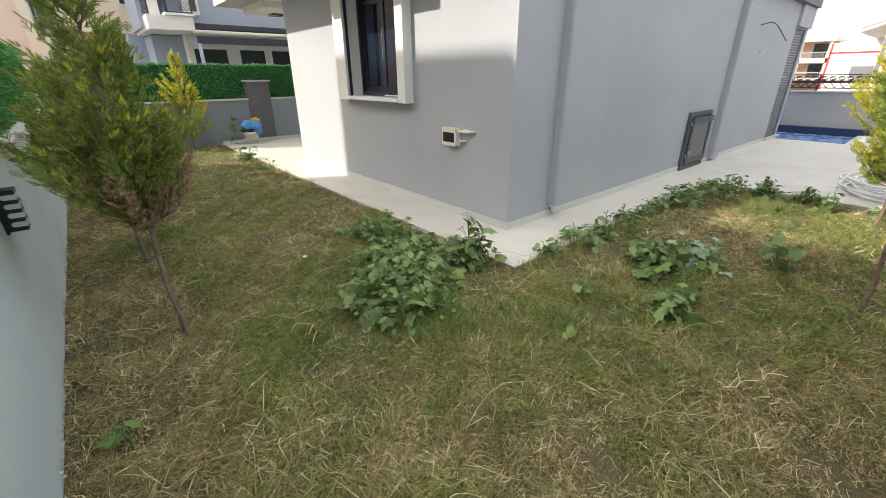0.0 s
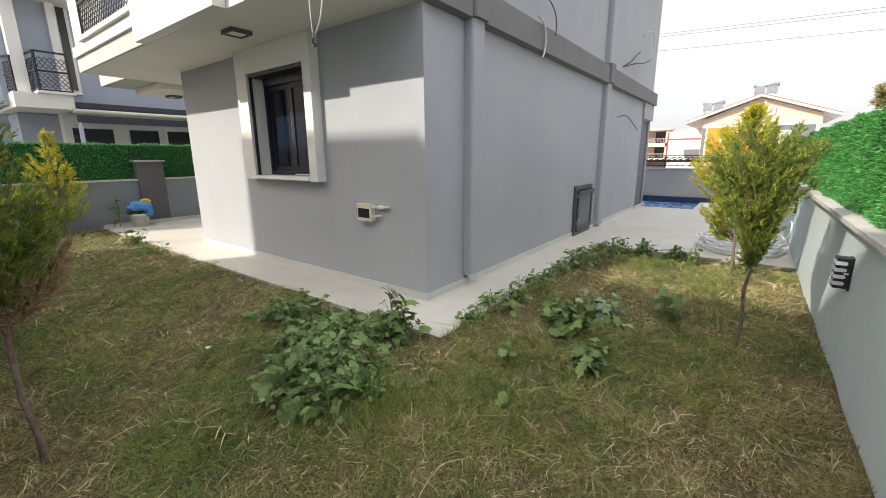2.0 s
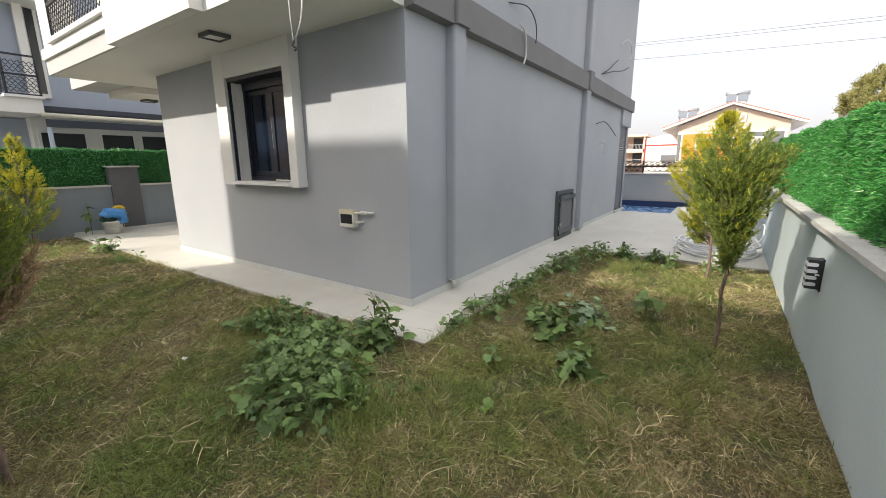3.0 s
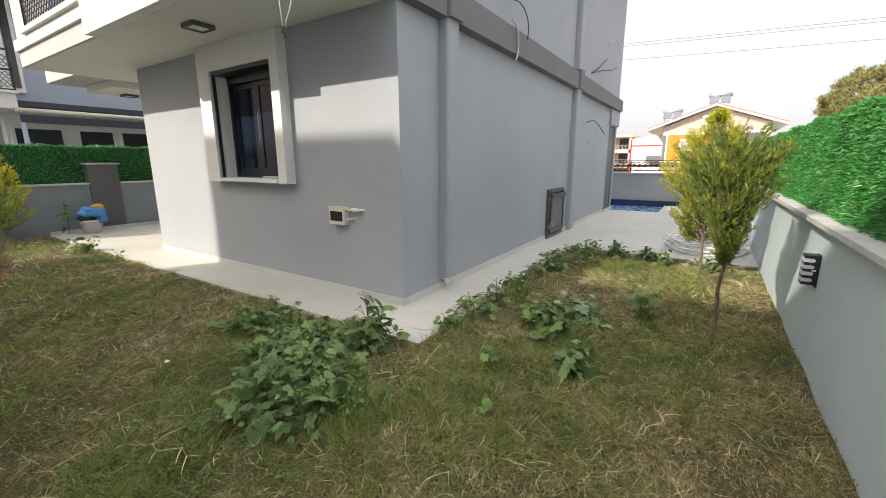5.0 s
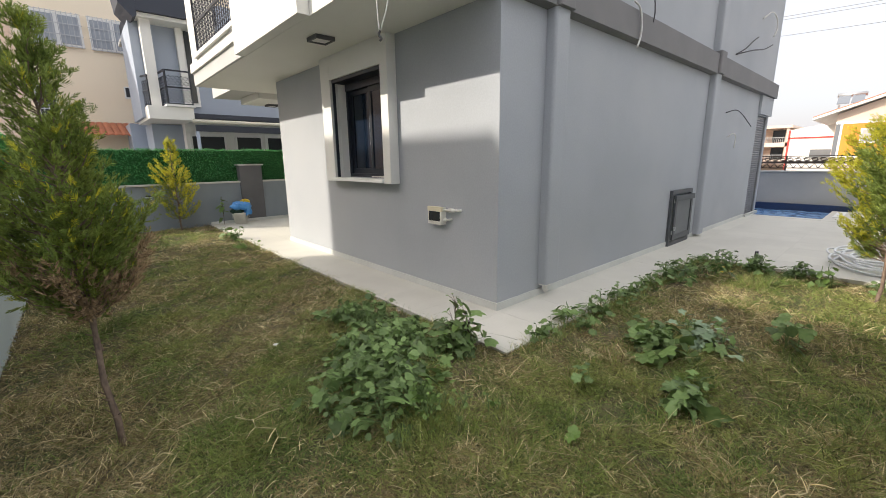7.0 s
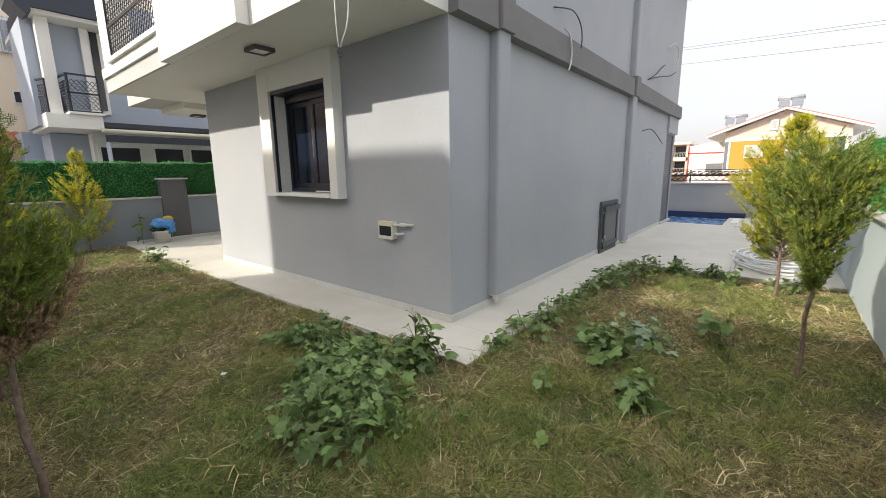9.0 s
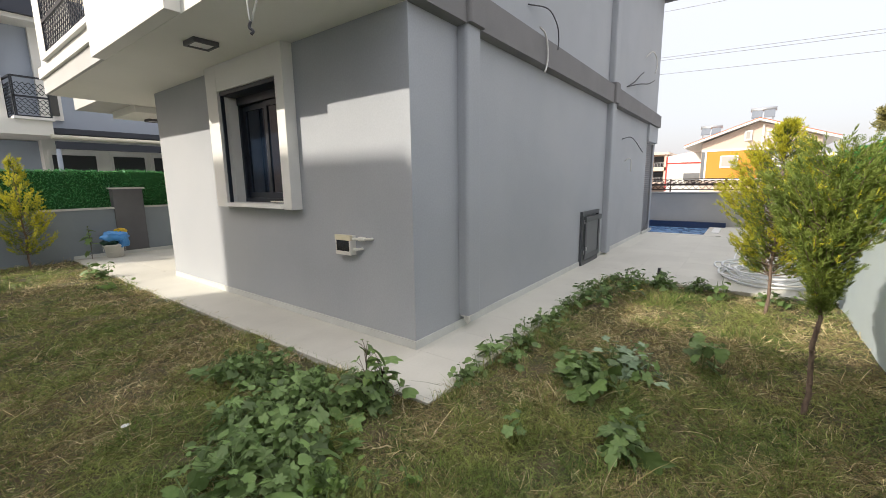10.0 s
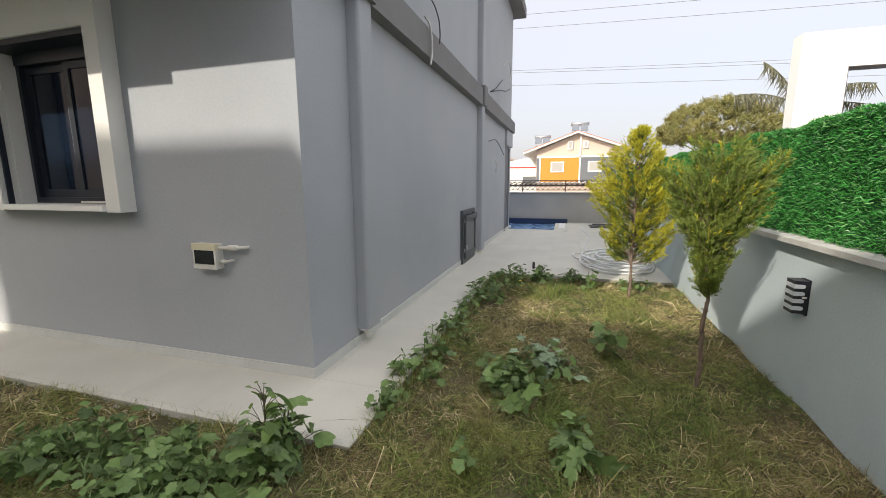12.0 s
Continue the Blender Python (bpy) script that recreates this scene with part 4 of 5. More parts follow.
for s, (ye, ze) in ((1, (5.2, 4.12)), (-1, (-4.6, 4.25))):
    bm = bmesh.new()
    prism(bm, ((0.24, 6.02), (0.24, 5.88), (ye, ze - 0.1), (ye, ze + 0.06)), "x", FX - 0.6, FX + 9.4)
    part("roof", bm, "trim", fh, "white roof edge")
    bm = bmesh.new()
    prism(bm, ((0.24, 6.10), (0.24, 6.025), (ye, ze + 0.065), (ye, ze + 0.14)), "x", FX - 0.5, FX + 9.4)
    part("roof", bm, "terracotta", fh, "red roof tiles")
block("wing", (FX + 0.5, FX + 8, -9.5, -3.7, -0.1, 3.0), "far_grey", fh, "grey side wing")
block("wing_roof", (FX + 0.2, FX + 8.2, -9.7, -3.62, 3.002, 3.2), "trim", fh)


def solar_heater(x, y, z, s):
    t = thing("solar_heater", (x, y, z), "solar water heater panels on the roof of the gable house", "solar heater", "solar heaters")
    for k in (-1, 1):
        bm = bmesh.new()
        prism(bm, ((-0.4 * s, 0), (0.4 * s, 0.62 * s), (0.4 * s, 0.68 * s), (-0.4 * s, 0.06 * s)), "y", k * 0.38 * s - 0.33 * s, k * 0.38 * s + 0.33 * s)
        part("solar_panel", bm, "panel", t)
    bm = bmesh.new()
    tube(bm, [(0.5 * s, -0.8 * s, 0.72 * s), (0.5 * s, 0.8 * s, 0.72 * s)], 0.16 * s, 10)
    part("tank", bm, "steel", t, "steel tank")
    bm = bmesh.new()
    for a in (-0.6, 0.6):
        tube(bm, [(-0.3 * s, a * s, -0.5 * s), (-0.3 * s, a * s, 0.08)], 0.03, 5)
        tube(bm, [(0.45 * s, a * s, -0.5 * s), (0.45 * s, a * s, 0.6 * s)], 0.03, 5)
    part("stand", bm, "steel", t)


solar_heater(FX + 1.0, 0.05, 6.15, 1.05)
solar_heater(FX + 4.0, 3.7, 5.35, 1.05)
# farther houses
wh = thing("white_house", (0, 0, 0), "white house with thin red trim lines far behind the pool", "house")
tagged(wh, kind="structure")
bm = bmesh.new()
prism(bm, ((3.2, -0.1), (3.2, 4.6), (7.75, 3.75), (7.75, -0.1)), "x", 50, 60)
part("wall", bm, "white", wh)
block("red_line", (49.93, 49.999, 3.2, 7.75, 3.0, 3.12), "red", wh, "thin red line")
block("red_line", (49.93, 49.999, 7.62, 7.75, 0.2, 3.75), "red", wh, "thin red line")
block("red_line", (49.93, 49.999, 4.2, 4.3, 0.2, 3.0), "red", wh, "thin red line")
block("balcony", (49.3, 49.999, 4.5, 6.0, 1.3, 2.0), "hatch_panel", wh, "grey balcony box")
bh = thing("balcony_house", (0, 0, 0), "beige house with open balconies beside the white one", "house")
tagged(bh, kind="structure")
block("wall", (54, 62, 8.0, 14, -0.1, 4.1), "peach", bh)
block("roof", (51.6, 62, 7.8, 14.2, 4.1, 4.35), "peach", bh)
for z in (1.1, 2.75):
    block("balcony_floor", (51.8, 54, 7.9, 14, z - 0.4, z), "peach", bh)
    bm = bmesh.new()
    for k in range(40):
        box(bm, 51.85, 51.88, 7.95 + k * 0.15, 7.98 + k * 0.15, z, z + 0.45)
    box(bm, 51.84, 51.89, 7.95, 14, z + 0.45, z + 0.5)
    part("balustrade", bm, "steel", bh, "pale balustrade")
for y in (8.0, 10.0, 12.0):
    block("balcony_pillar", (51.8, 52.0, y, y + 0.2, 1.1, 4.1), "peach", bh)
    block("balcony_door", (53.93, 53.999, y + 0.6, y + 1.6, 1.12, 2.3), "n_window", bh)
    block("balcony_door", (53.93, 53.999, y + 0.6, y + 1.6, 2.78, 4.0), "n_window", bh)

# white framed villa to the south-east
wf = thing("framed_villa", (0, 0, 0), "tall white rendered villa frame with an open bay above the hedge", "house")
tagged(wf, kind="structure")
holed("wall", "x", 17.3, 0.6, (-16, -6.0), (-0.1, 6.05), [(-12.5, -7.3, 3.0, 4.95)], "white", wf)
block("reveal", (17.29, 17.9, -7.3, -7.285, 3.0, 4.95), "post_grey", wf, "brown painted reveal")
block("reveal", (17.29, 17.9, -12.5, -7.3, 4.935, 4.949), "post_grey", wf, "brown painted reveal")

# ---- iron fence on the east wall ----
fence = thing("iron_fence", (FAR + 0.1, 0, 1.03), "low brown wrought-iron fence with scrolls on the east wall", "fence")
for i in range(8):
    block("fence_post", (-0.02, 0.02, -0.5 + i * 1.5, -0.46 + i * 1.5, 0, 0.46), "iron", fence)
for z, t in ((0.45, 0.025), (0.27, 0.07), (0.11, 0.03)):
    block("fence_rail", (-0.015, 0.015, -0.55, 10, z - t / 2, z + t / 2), "iron", fence)
bm = bmesh.new()
for i in range(58):
    y = -0.45 + i * 0.18
    for s in (1, -1):
        tube(bm, [(0.0, y + 0.085 * math.cos(a) * (1 - a / 9) * s, 0.36 + s * 0.06 * math.sin(a) * (1 - a / 9)) for a in np.linspace(0, 5.2, 10)], 0.013, 4)
    tube(bm, [(0.0, y - 0.09, 0.12), (0, y, 0.235), (0, y + 0.09, 0.12)], 0.016, 4)
part("scroll_work", bm, "iron", fence, "rusty scroll work")

# power lines
for y in (9.2, -40.2):
    t = thing("power_pole", (20, y, -0.1), "tall grey pole that carries the power lines", "power pole", "power poles")
    bm = bmesh.new()
    tube(bm, [(0, 0, 0), (0, 0, 9.2)], 0.14, 10, 0.7)
    part("pole", bm, "steel", t)
for i, (a, b, sag) in enumerate((((20, 9.0, 8.30), (20, -40, 7.1), 0.25), ((20, 9.0, 8.85), (20, -40, 7.65), 0.25), ((20, 9.0, 6.60), (20, -40, 5.1), 0.25), ((20, 9.0, 6.52), (20, -40, 5.02), 0.3), ((20, 9.0, 5.98), (20, -40, 4.5), 0.3))):
    a, b = Vector(a), Vector(b)
    bm = bmesh.new()
    tube(bm, [a.lerp(b, k / 20) - Vector((0, 0, sag * 4 * (k / 20) * (1 - k / 20))) for k in range(21)], 0.009, 4)
    tagged(part("power_line", bm, "line"), "thin dark overhead power line", "power line", "power lines")

# ---- plants ----
def conifer(at, low, top, profile, gold, dead, seed, label, sprays=2000, steep=1.0, spire=1.0, lean=(0, 0), side=(0, 0)):
    """A young scale-leaved conifer: a thin trunk, rising limbs and flat feathery sprays, gold at the tips.
    profile: crown radii at even steps from low to top; spire: from that part of the crown up it is thin enough to see through."""
    np.random.seed(seed)
    rg = random.Random(seed)
    x, y = at
    z0 = lawn_z(x, y) - 0.02
    t = thing("conifer", (x, y, z0), label, "conifer", "young conifers")
    bm = bmesh.new()
    trunk = [Vector((lean[0] * k / 10 + 0.012 * math.sin(k * 1.9 + seed), lean[1] * k / 10 + 0.012 * math.cos(k * 2.3), top * 0.96 * k / 10)) for k in range(11)]
    tube(bm, [trunk[k // 4].lerp(trunk[min(10, k // 4 + 1)], k % 4 / 4) for k in range(41)], 0.0185, 9, 0.12)
    for v in bm.verts:
        c = Vector((lean[0] * v.co.z / (top * 0.96), lean[1] * v.co.z / (top * 0.96), v.co.z))
        v.co = c + (v.co - c) * (1 + 0.25 * noise.noise(v.co * 35))
    part("trunk", bm, "bark", t, "thin scaly reddish trunk")

    def on_trunk(z):
        f = min(0.999, max(0, z / (top * 0.96))) * 10
        return trunk[int(f)].lerp(trunk[int(f) + 1], f - int(f))

    def radius(f):
        g = min(0.999, max(0, f)) * (len(profile) - 1)
        return profile[int(g)] * (1 - g % 1) + profile[int(g) + 1] * (g % 1)

    lb = bmesh.new()
    for k in range(26):
        p = on_trunk(rg.uniform(0.1, low + 0.1))
        a = rg.uniform(0, math.tau)
        tube(lb, [p, p + Vector((math.cos(a), math.sin(a), 0.6)) * rg.uniform(0.015, 0.05)], 0.005, 5, 0.5)
    B, W, L, I, BD, S = [], [], [], [], [], []

    def spray(q, axis, size, kind):
        flat = axis.orthogonal().normalized()
        flat.rotate(Matrix.Rotation(rg.uniform(0, math.tau), 3, axis))
        B.append(q), W.append(axis), L.append(size), BD.append(axis * 0.1), I.append(kind), S.append(0.005)
        n = 9
        for j in range(n):
            u = (j + 0.5) / n
            B.append(q + axis * size * u * 0.95)
            W.append(axis * 0.8 + flat * (0.95 if j % 2 else -0.95) + axis.cross(flat) * rg.uniform(-0.3, 0.3))
            L.append(size * (0.52 - 0.36 * u) * rg.uniform(0.75, 1.2))
            BD.append(axis * 0.35)
            I.append(kind)
            S.append(0.0070 * rg.uniform(0.75, 1.2))

    limbs = []
    total = 0
    while total < sprays:
        f = rg.random() ** 0.9
        tier = math.sin((low + (top - low) * f) * 52)
        if f > spire and (tier < 0.1 or rg.random() < 0.2):
            continue
        a = rg.uniform(0, math.tau)
        knob = 1 + 0.22 * math.sin(3 * a + 5 * f + seed) + 0.14 * math.sin(7 * f * 3 + 2 * a)
        r = radius(f) * knob * rg.uniform(0.72, 1.08)
        z = low + (top - low) * f
        out = Vector((math.cos(a), math.sin(a), 0))
        h = max(low * 0.86, z - (0.7 * r + 0.05) * steep)
        p = on_trunk(h)
        end = on_trunk(z) + out * r + Vector((side[0], side[1], 0)) * math.sin(math.pi * min(1, f * 1.3)) ** 2
        end.z = z
        mid = p.lerp(end, 0.5) + out * 0.10 * r - Vector((0, 0, 0.10 * r))
        tube(lb, [p, mid, end], 0.0045, 4, 0.25, False)
        gold_here = rg.random() < gold * (0.45 + 0.75 * f) * (1 + 0.4 * math.cos(a + 0.6))
        dead_here = dead and f < 0.24 and math.cos(a + 1.2) > -0.35 and rg.random() < 0.75
        n = max(7, int(9 + 90 * r))
        for k in range(n):
            s = 0.30 + 0.72 * (k + rg.random()) / n
            q = p.lerp(mid, s * 2) if s < 0.5 else mid.lerp(end, min(1.02, s * 2 - 1))
            q = q + Vector((rg.gauss(0, 0.016), rg.gauss(0, 0.016), rg.gauss(0, 0.016)))
            axis = (end - mid).normalized() + out * 0.25 + Vector((rg.gauss(0, 0.42), rg.gauss(0, 0.42), rg.gauss(0.15, 0.32)))
            axis.normalize()
            kind = 2 if dead_here else 1 if rg.random() < (0.25 + 0.6 * gold_here) * gold * 0.9 * min(1, max(0, s - 0.35) * 2.2) else 0
            spray(q, axis, rg.uniform(0.038, 0.068) * (1.0 if s > 0.5 else 0.8), kind)
        total += n
    for k in range(24):
        spray(on_trunk(top * 0.96 - 0.012 * k) + Vector((0, 0, 0.0)), Vector((rg.gauss(0, 0.3), rg.gauss(0, 0.3), 1)).normalized(), 0.07, 1 if rg.random() < gold * 0.6 else 0)
    tagged(part("limb", lb, "bark", t, "thin brown limbs and snags"), kind="stuff")
    me = ribbons("crown", np.array(B), np.array(W), np.array(L), np.array(S), np.array(BD), ("conifer", "conifer_gold", "conifer_dead"), np.array(I), seg=2, belly=0.5)
    o = new("crown", me)
    o.parent = t
    tagged(o, "feathery green and gold foliage", kind="stuff")
    return t


conifer((3.9, 0.0), 0.78, 1.79, (0.03, 0.07, 0.12, 0.18, 0.24, 0.28, 0.265, 0.16), 0.24, False, 11, "young olive conifer with gold tips, widening above a bare thin trunk", 5000, 1.25, 0.85)
conifer((6.25, 0.14), 0.54, 2.16, (0.28, 0.36, 0.34, 0.40, 0.46, 0.38, 0.20, 0.04), 1.6, False, 12, "young golden conifer by the end of the lawn", 10000, 0.9, 0.97)
conifer((0.21, 2.85), 0.86, 2.24, (0.06, 0.22, 0.34, 0.34, 0.25, 0.21, 0.15, 0.10, 0.03), 0.20, True, 13, "young green conifer with brown dead lower twigs", 6600, 1.0, 0.48, (-0.05, 0.02), (-0.07, -0.02))
conifer((0.17, 4.42), 0.74, 1.95, (0.12, 0.30, 0.36, 0.34, 0.22, 0.08), 0.2, False, 14, "young green conifer beside the west wall", 2800)
conifer((1.9, 11.15), 0.34, 2.12, (0.28, 0.36, 0.40, 0.38, 0.30, 0.16, 0.04), 1.5, False, 15, "young golden conifer in front of the north wall", 4000)


def leaf_mesh(name, lobes, depth, mat, long=1.0):
    """A lobed leaf one metre across, its stalk at the origin, cupped and veined by folds."""
    bm = bmesh.new()
    n = lobes * 4
    c = bm.verts.new((0.30, 0, -0.03))
    s = bm.verts.new((0, 0, 0))
    rim = []
    for k in range(n + 1):
        a = -2.75 + 5.5 * k / n
        r = 0.5 * (1 + depth * math.cos(lobes * a * 1.13)) * (1 + 0.05 * math.sin(k * 5.3))
        x, y = 0.38 + r * math.cos(a) * long, r * math.sin(a)
        rim.append(bm.verts.new((x, y, 0.07 * math.cos(k * math.pi * 0.5) * 0.5 - 0.20 * (x - 0.3) ** 2 + 0.10 * abs(y))))
    for a, b in zip(rim, rim[1:]):
        bm.faces.new((c, a, b)).smooth = True
    bm.faces.new((c, rim[-1], s)).smooth = True
    bm.faces.new((c, s, rim[0])).smooth = True
    me = bpy.data.meshes.new(name)
    bm.to_mesh(me)
    bm.free()
    me.materials.append(M[mat])
    return me


LEAVES = {
    "mallow": [leaf_mesh("leaf", 5, 0.10, "leaf"), leaf_mesh("leaf", 7, 0.07, "leaf"), leaf_mesh("leaf", 5, 0.16, "leaf", 1.15)],
    "jagged": [leaf_mesh("leaf", 7, 0.26, "leaf", 1.6), leaf_mesh("leaf", 5, 0.22, "leaf", 1.9)],
    "light": [leaf_mesh("leaf", 5, 0.14, "leaf_light"), leaf_mesh("leaf", 3, 0.12, "leaf_light", 1.3)],
    "silver": [leaf_mesh("leaf", 5, 0.25, "leaf_silver", 1.7)],
}


def weed(at, spread, height, count, size, kinds, seed, label, stalks=3, long=(1, 1), stem="stem"):
    """A broad-leaved weed: stalks, leaf stems and leaves that are objects of their own."""
    rg = random.Random(seed)
    x, y = at
    t = thing("weed", (x, y, lawn_z(x, y)), label, "weed", "weeds in the lawn")
    bm = bmesh.new()
    heads = []
    for k in range(stalks):
        a = rg.uniform(0, math.tau)
        r = spread * 0.7 * math.sqrt(rg.random())
        b = Vector((r * math.cos(a) * long[0], r * math.sin(a) * long[1], 0))
        e = b + Vector((rg.gauss(0, 0.03), rg.gauss(0, 0.03), height * rg.uniform(0.6, 1.0)))
        tube(bm, [b, b.lerp(e, 0.5) + Vector((0.01, 0, 0)), e], 0.005, 5, 0.6)
        heads.append((b, e))
    for k in range(count):
        b, e = rg.choice(heads)
        f = rg.random() ** 0.8
        p = b.lerp(e, f)
        a = rg.uniform(0, math.tau)
        out = spread * rg.uniform(0.15, 0.5) * (1.15 - 0.7 * f)
        q = p + Vector((math.cos(a) * out, math.sin(a) * out, rg.uniform(0.0, 0.06) + height * 0.08))
        q.z = max(q.z, 0.025)
        tube(bm, [p, p.lerp(q, 0.5) + Vector((0, 0, 0.012)), q], 0.0022, 3, 0.8, False)
        me = rg.choice(LEAVES[rg.choice(kinds)])
        o = new("leaf", me)
        o.parent = t
        s = size * (0.42 + 1.15 * rg.random() ** 1.8) * (1.15 - 0.5 * f)
        o.matrix_basis = pose(*q, rg.gauss(0, 26), 14 + rg.gauss(0, 24), math.degrees(a) + rg.gauss(0, 25)) @ Matrix.Scale(s, 4)
    tagged(part("stem", bm, stem, t), kind="stuff")
    return t


weed((1.42, 2.22), 0.46, 0.30, 380, 0.07, ("mallow", "mallow", "jagged"), 1, "large dark green mallow clump in the dry lawn", 12)
weed((1.72, 2.72), 0.38, 0.26, 260, 0.065, ("mallow", "jagged"), 2, "leafy green weeds behind the large clump", 8)
weed((2.02, 3.18), 0.30, 0.28, 150, 0.065, ("mallow",), 3, "tall green weeds near the edge of the paving", 4)
weed((2.16, 2.80), 0.34, 0.17, 230, 0.06, ("mallow", "jagged"), 31, "low green weeds along the paving edge", 8)
weed((1.95, 3.55), 0.30, 0.16, 120, 0.06, ("mallow", "jagged"), 32, "low green weeds spreading through the lawn", 8)
weed((1.66, 1.82), 0.20, 0.20, 130, 0.032, ("light",), 4, "small bright green weeds beside the large clump", 12)
weed((2.36, 2.48), 0.30, 0.20, 170, 0.07, ("jagged", "mallow"), 5, "jagged weed growing at the paving corner", 5)
weed((2.38, 2.50), 0.30, 0.50, 60, 0.075, ("jagged", "mallow", "light"), 6, "tall wilting weed with drooping leaves over the paving", 2, (1, 1), "stem_red")
weed((3.45, 1.20), 0.32, 0.26, 130, 0.095, ("mallow",), 7, "round-leaved mallow clump in the dry lawn", 5)
weed((3.95, 1.00), 0.26, 0.22, 110, 0.055, ("silver", "silver", "jagged"), 8, "silvery thistle-like weed beside a mallow", 7)
weed((2.92, 0.82), 0.22, 0.16, 70, 0.08, ("jagged", "mallow"), 9, "small dark green rosette in the dry lawn", 3)
weed((2.62, 1.44), 0.13, 0.13, 10, 0.085, ("mallow",), 10, "small mallow seedling with few round leaves", 2)
weed((4.35, 0.55), 0.24, 0.26, 44, 0.095, ("mallow",), 11, "mallow plant with broad round leaves", 3)
for i, (x, y, s, h, n) in enumerate(((3.05, 2.0, 0.16, 0.16, 24), (3.45, 1.98, 0.18, 0.16, 28), (3.85, 1.98, 0.15, 0.15, 22), (4.25, 1.97, 0.2, 0.2, 34), (4.65, 1.95, 0.18, 0.17, 26), (5.15, 1.98, 0.16, 0.14, 20))):
    weed((x, y), s * 1.15, h, int(n * 1.8), 0.06, ("mallow", "mallow", "jagged"), 40 + i, "low mallow weed spilling over the edge of the paving", 4)
for i, (x, y, s) in enumerate(((5.75, 1.80, 0.30), (6.2, 1.75, 0.32), (6.65, 1.65, 0.28), (6.9, 1.3, 0.22), (6.85, 0.9, 0.18))):
    weed((x, y), s * 1.1, 0.20, 90, 0.06, ("jagged", "mallow"), 60 + i, "dense dark green weeds at the end of the lawn", 7)
weed((6.5, 0.52), 0.2, 0.30, 22, 0.075, ("light", "mallow"), 71, "tall pale green weed at the end of the lawn", 3)
weed((6.7, 0.0), 0.25, 0.14, 40, 0.06, ("light", "mallow"), 72, "sunlit low weeds near the hose", 6)
weed((-0.16, 2.03), 0.14, 0.10, 16, 0.05, ("light",), 73, "small pale weed beside the west wall", 3)
weed((2.35, 9.0), 0.26, 0.24, 50, 0.08, ("jagged", "mallow"), 74, "green weeds at the edge of the far paving", 6)
weed((2.40, 8.0), 0.22, 0.14, 34, 0.06, ("light", "mallow"), 75, "low sunlit weeds at the paving edge", 5)
weed((2.9, 11.3), 0.10, 0.95, 16, 0.09, ("jagged",), 76, "thin dark seedling tree against the north wall", 1, (1, 1), "stem_red")
weed((2.05, 1.15), 0.06, 0.07, 5, 0.05, ("light",), 77, "tiny green seedling in the lawn", 1)
weed((1.9, 1.62), 0.08, 0.16, 9, 0.05, ("light",), 78, "small upright green weed in the lawn", 2)

# ---- lawn grass ----
np.random.seed(21)


def spots(n, falloff=1.0):
    """Places on the lawn, thicker towards its near corner."""
    out = []
    total = 0
    while total < n:
        p = np.random.uniform((LEFT + 0.01, RIGHT + 0.01), (7.13, BACK - 0.02), (n, 2))
        ok = (p[:, 0] < 2.60) | (p[:, 1] < 2.06)
        d = np.hypot(p[:, 0] - 0.6, p[:, 1] - 0.6)
        ok &= np.random.random(n) < 1 / (1 + (d / 2.6) ** 2 * falloff)
        out.append(p[ok])
        total += ok.sum()
    return np.concatenate(out)[:n]


def wave(p, f, seed):
    """A smooth field between 0 and 1 over the lawn."""
    a, b = p[:, 0] * f, p[:, 1] * f
    v = np.sin(a + 1.7 * np.sin(b * 0.8 + seed)) + np.sin(b * 1.3 + 1.5 * np.sin(a * 0.7 + seed * 2)) + 0.6 * np.sin(a * 2.3 - b * 1.9 + seed)
    return np.clip(v / 5.2 + 0.5, 0, 1)


def lay(name, n, height, up, width, mats, choose, label, tuft=0.0, curl=0.5, falloff=1.0, keep=None, seg=3, wiggle=0.0, rough=0.5):
    p = spots(n, falloff)
    if tuft:
        c = spots(n // 14, falloff)
        p = c[np.random.randint(0, len(c), n)] + np.random.normal(0, tuft, (n, 2))
        ok = ((p[:, 0] < 2.62) | (p[:, 1] < 2.08)) & (p[:, 0] > LEFT + 0.005) & (p[:, 1] > RIGHT + 0.005) & (p[:, 0] < 7.17) & (p[:, 1] < BACK)
        p = p[ok]
    if keep is not None:
        p = p[np.random.random(len(p)) < keep(p)]
    n = len(p)
    z = LAWN_Z + np.array([0.035 * noise.noise(Vector((a, b, 0)) * 2.2) for a, b in p])
    base = np.column_stack([p, z - 0.004])
    way = np.random.normal(0, 1, (n, 3))
    way[:, 2] = np.abs(way[:, 2]) * 0.3 + up
    dist = np.hypot(p[:, 0] - 0.6, p[:, 1] - 0.6)
    far = 1 + np.clip((dist - 3) * 0.16, 0, 1.4)
    ln = np.random.uniform(*height, n) * (0.45 + 1.3 * wave(p, 4.3, 2.0) * wave(p, 11.0, 4.0) * 1.6)
    bend = np.random.normal(0, curl, (n, 3))
    bend[:, 2] = -np.abs(bend[:, 2]) * 0.5 - 0.08
    me = ribbons(name, base, way, ln, width * far * np.random.uniform(0.7, 1.3, n), bend, mats, choose(p), seg, wiggle=wiggle)
    return tagged(new(name, me), label, "grass", kind="stuff")


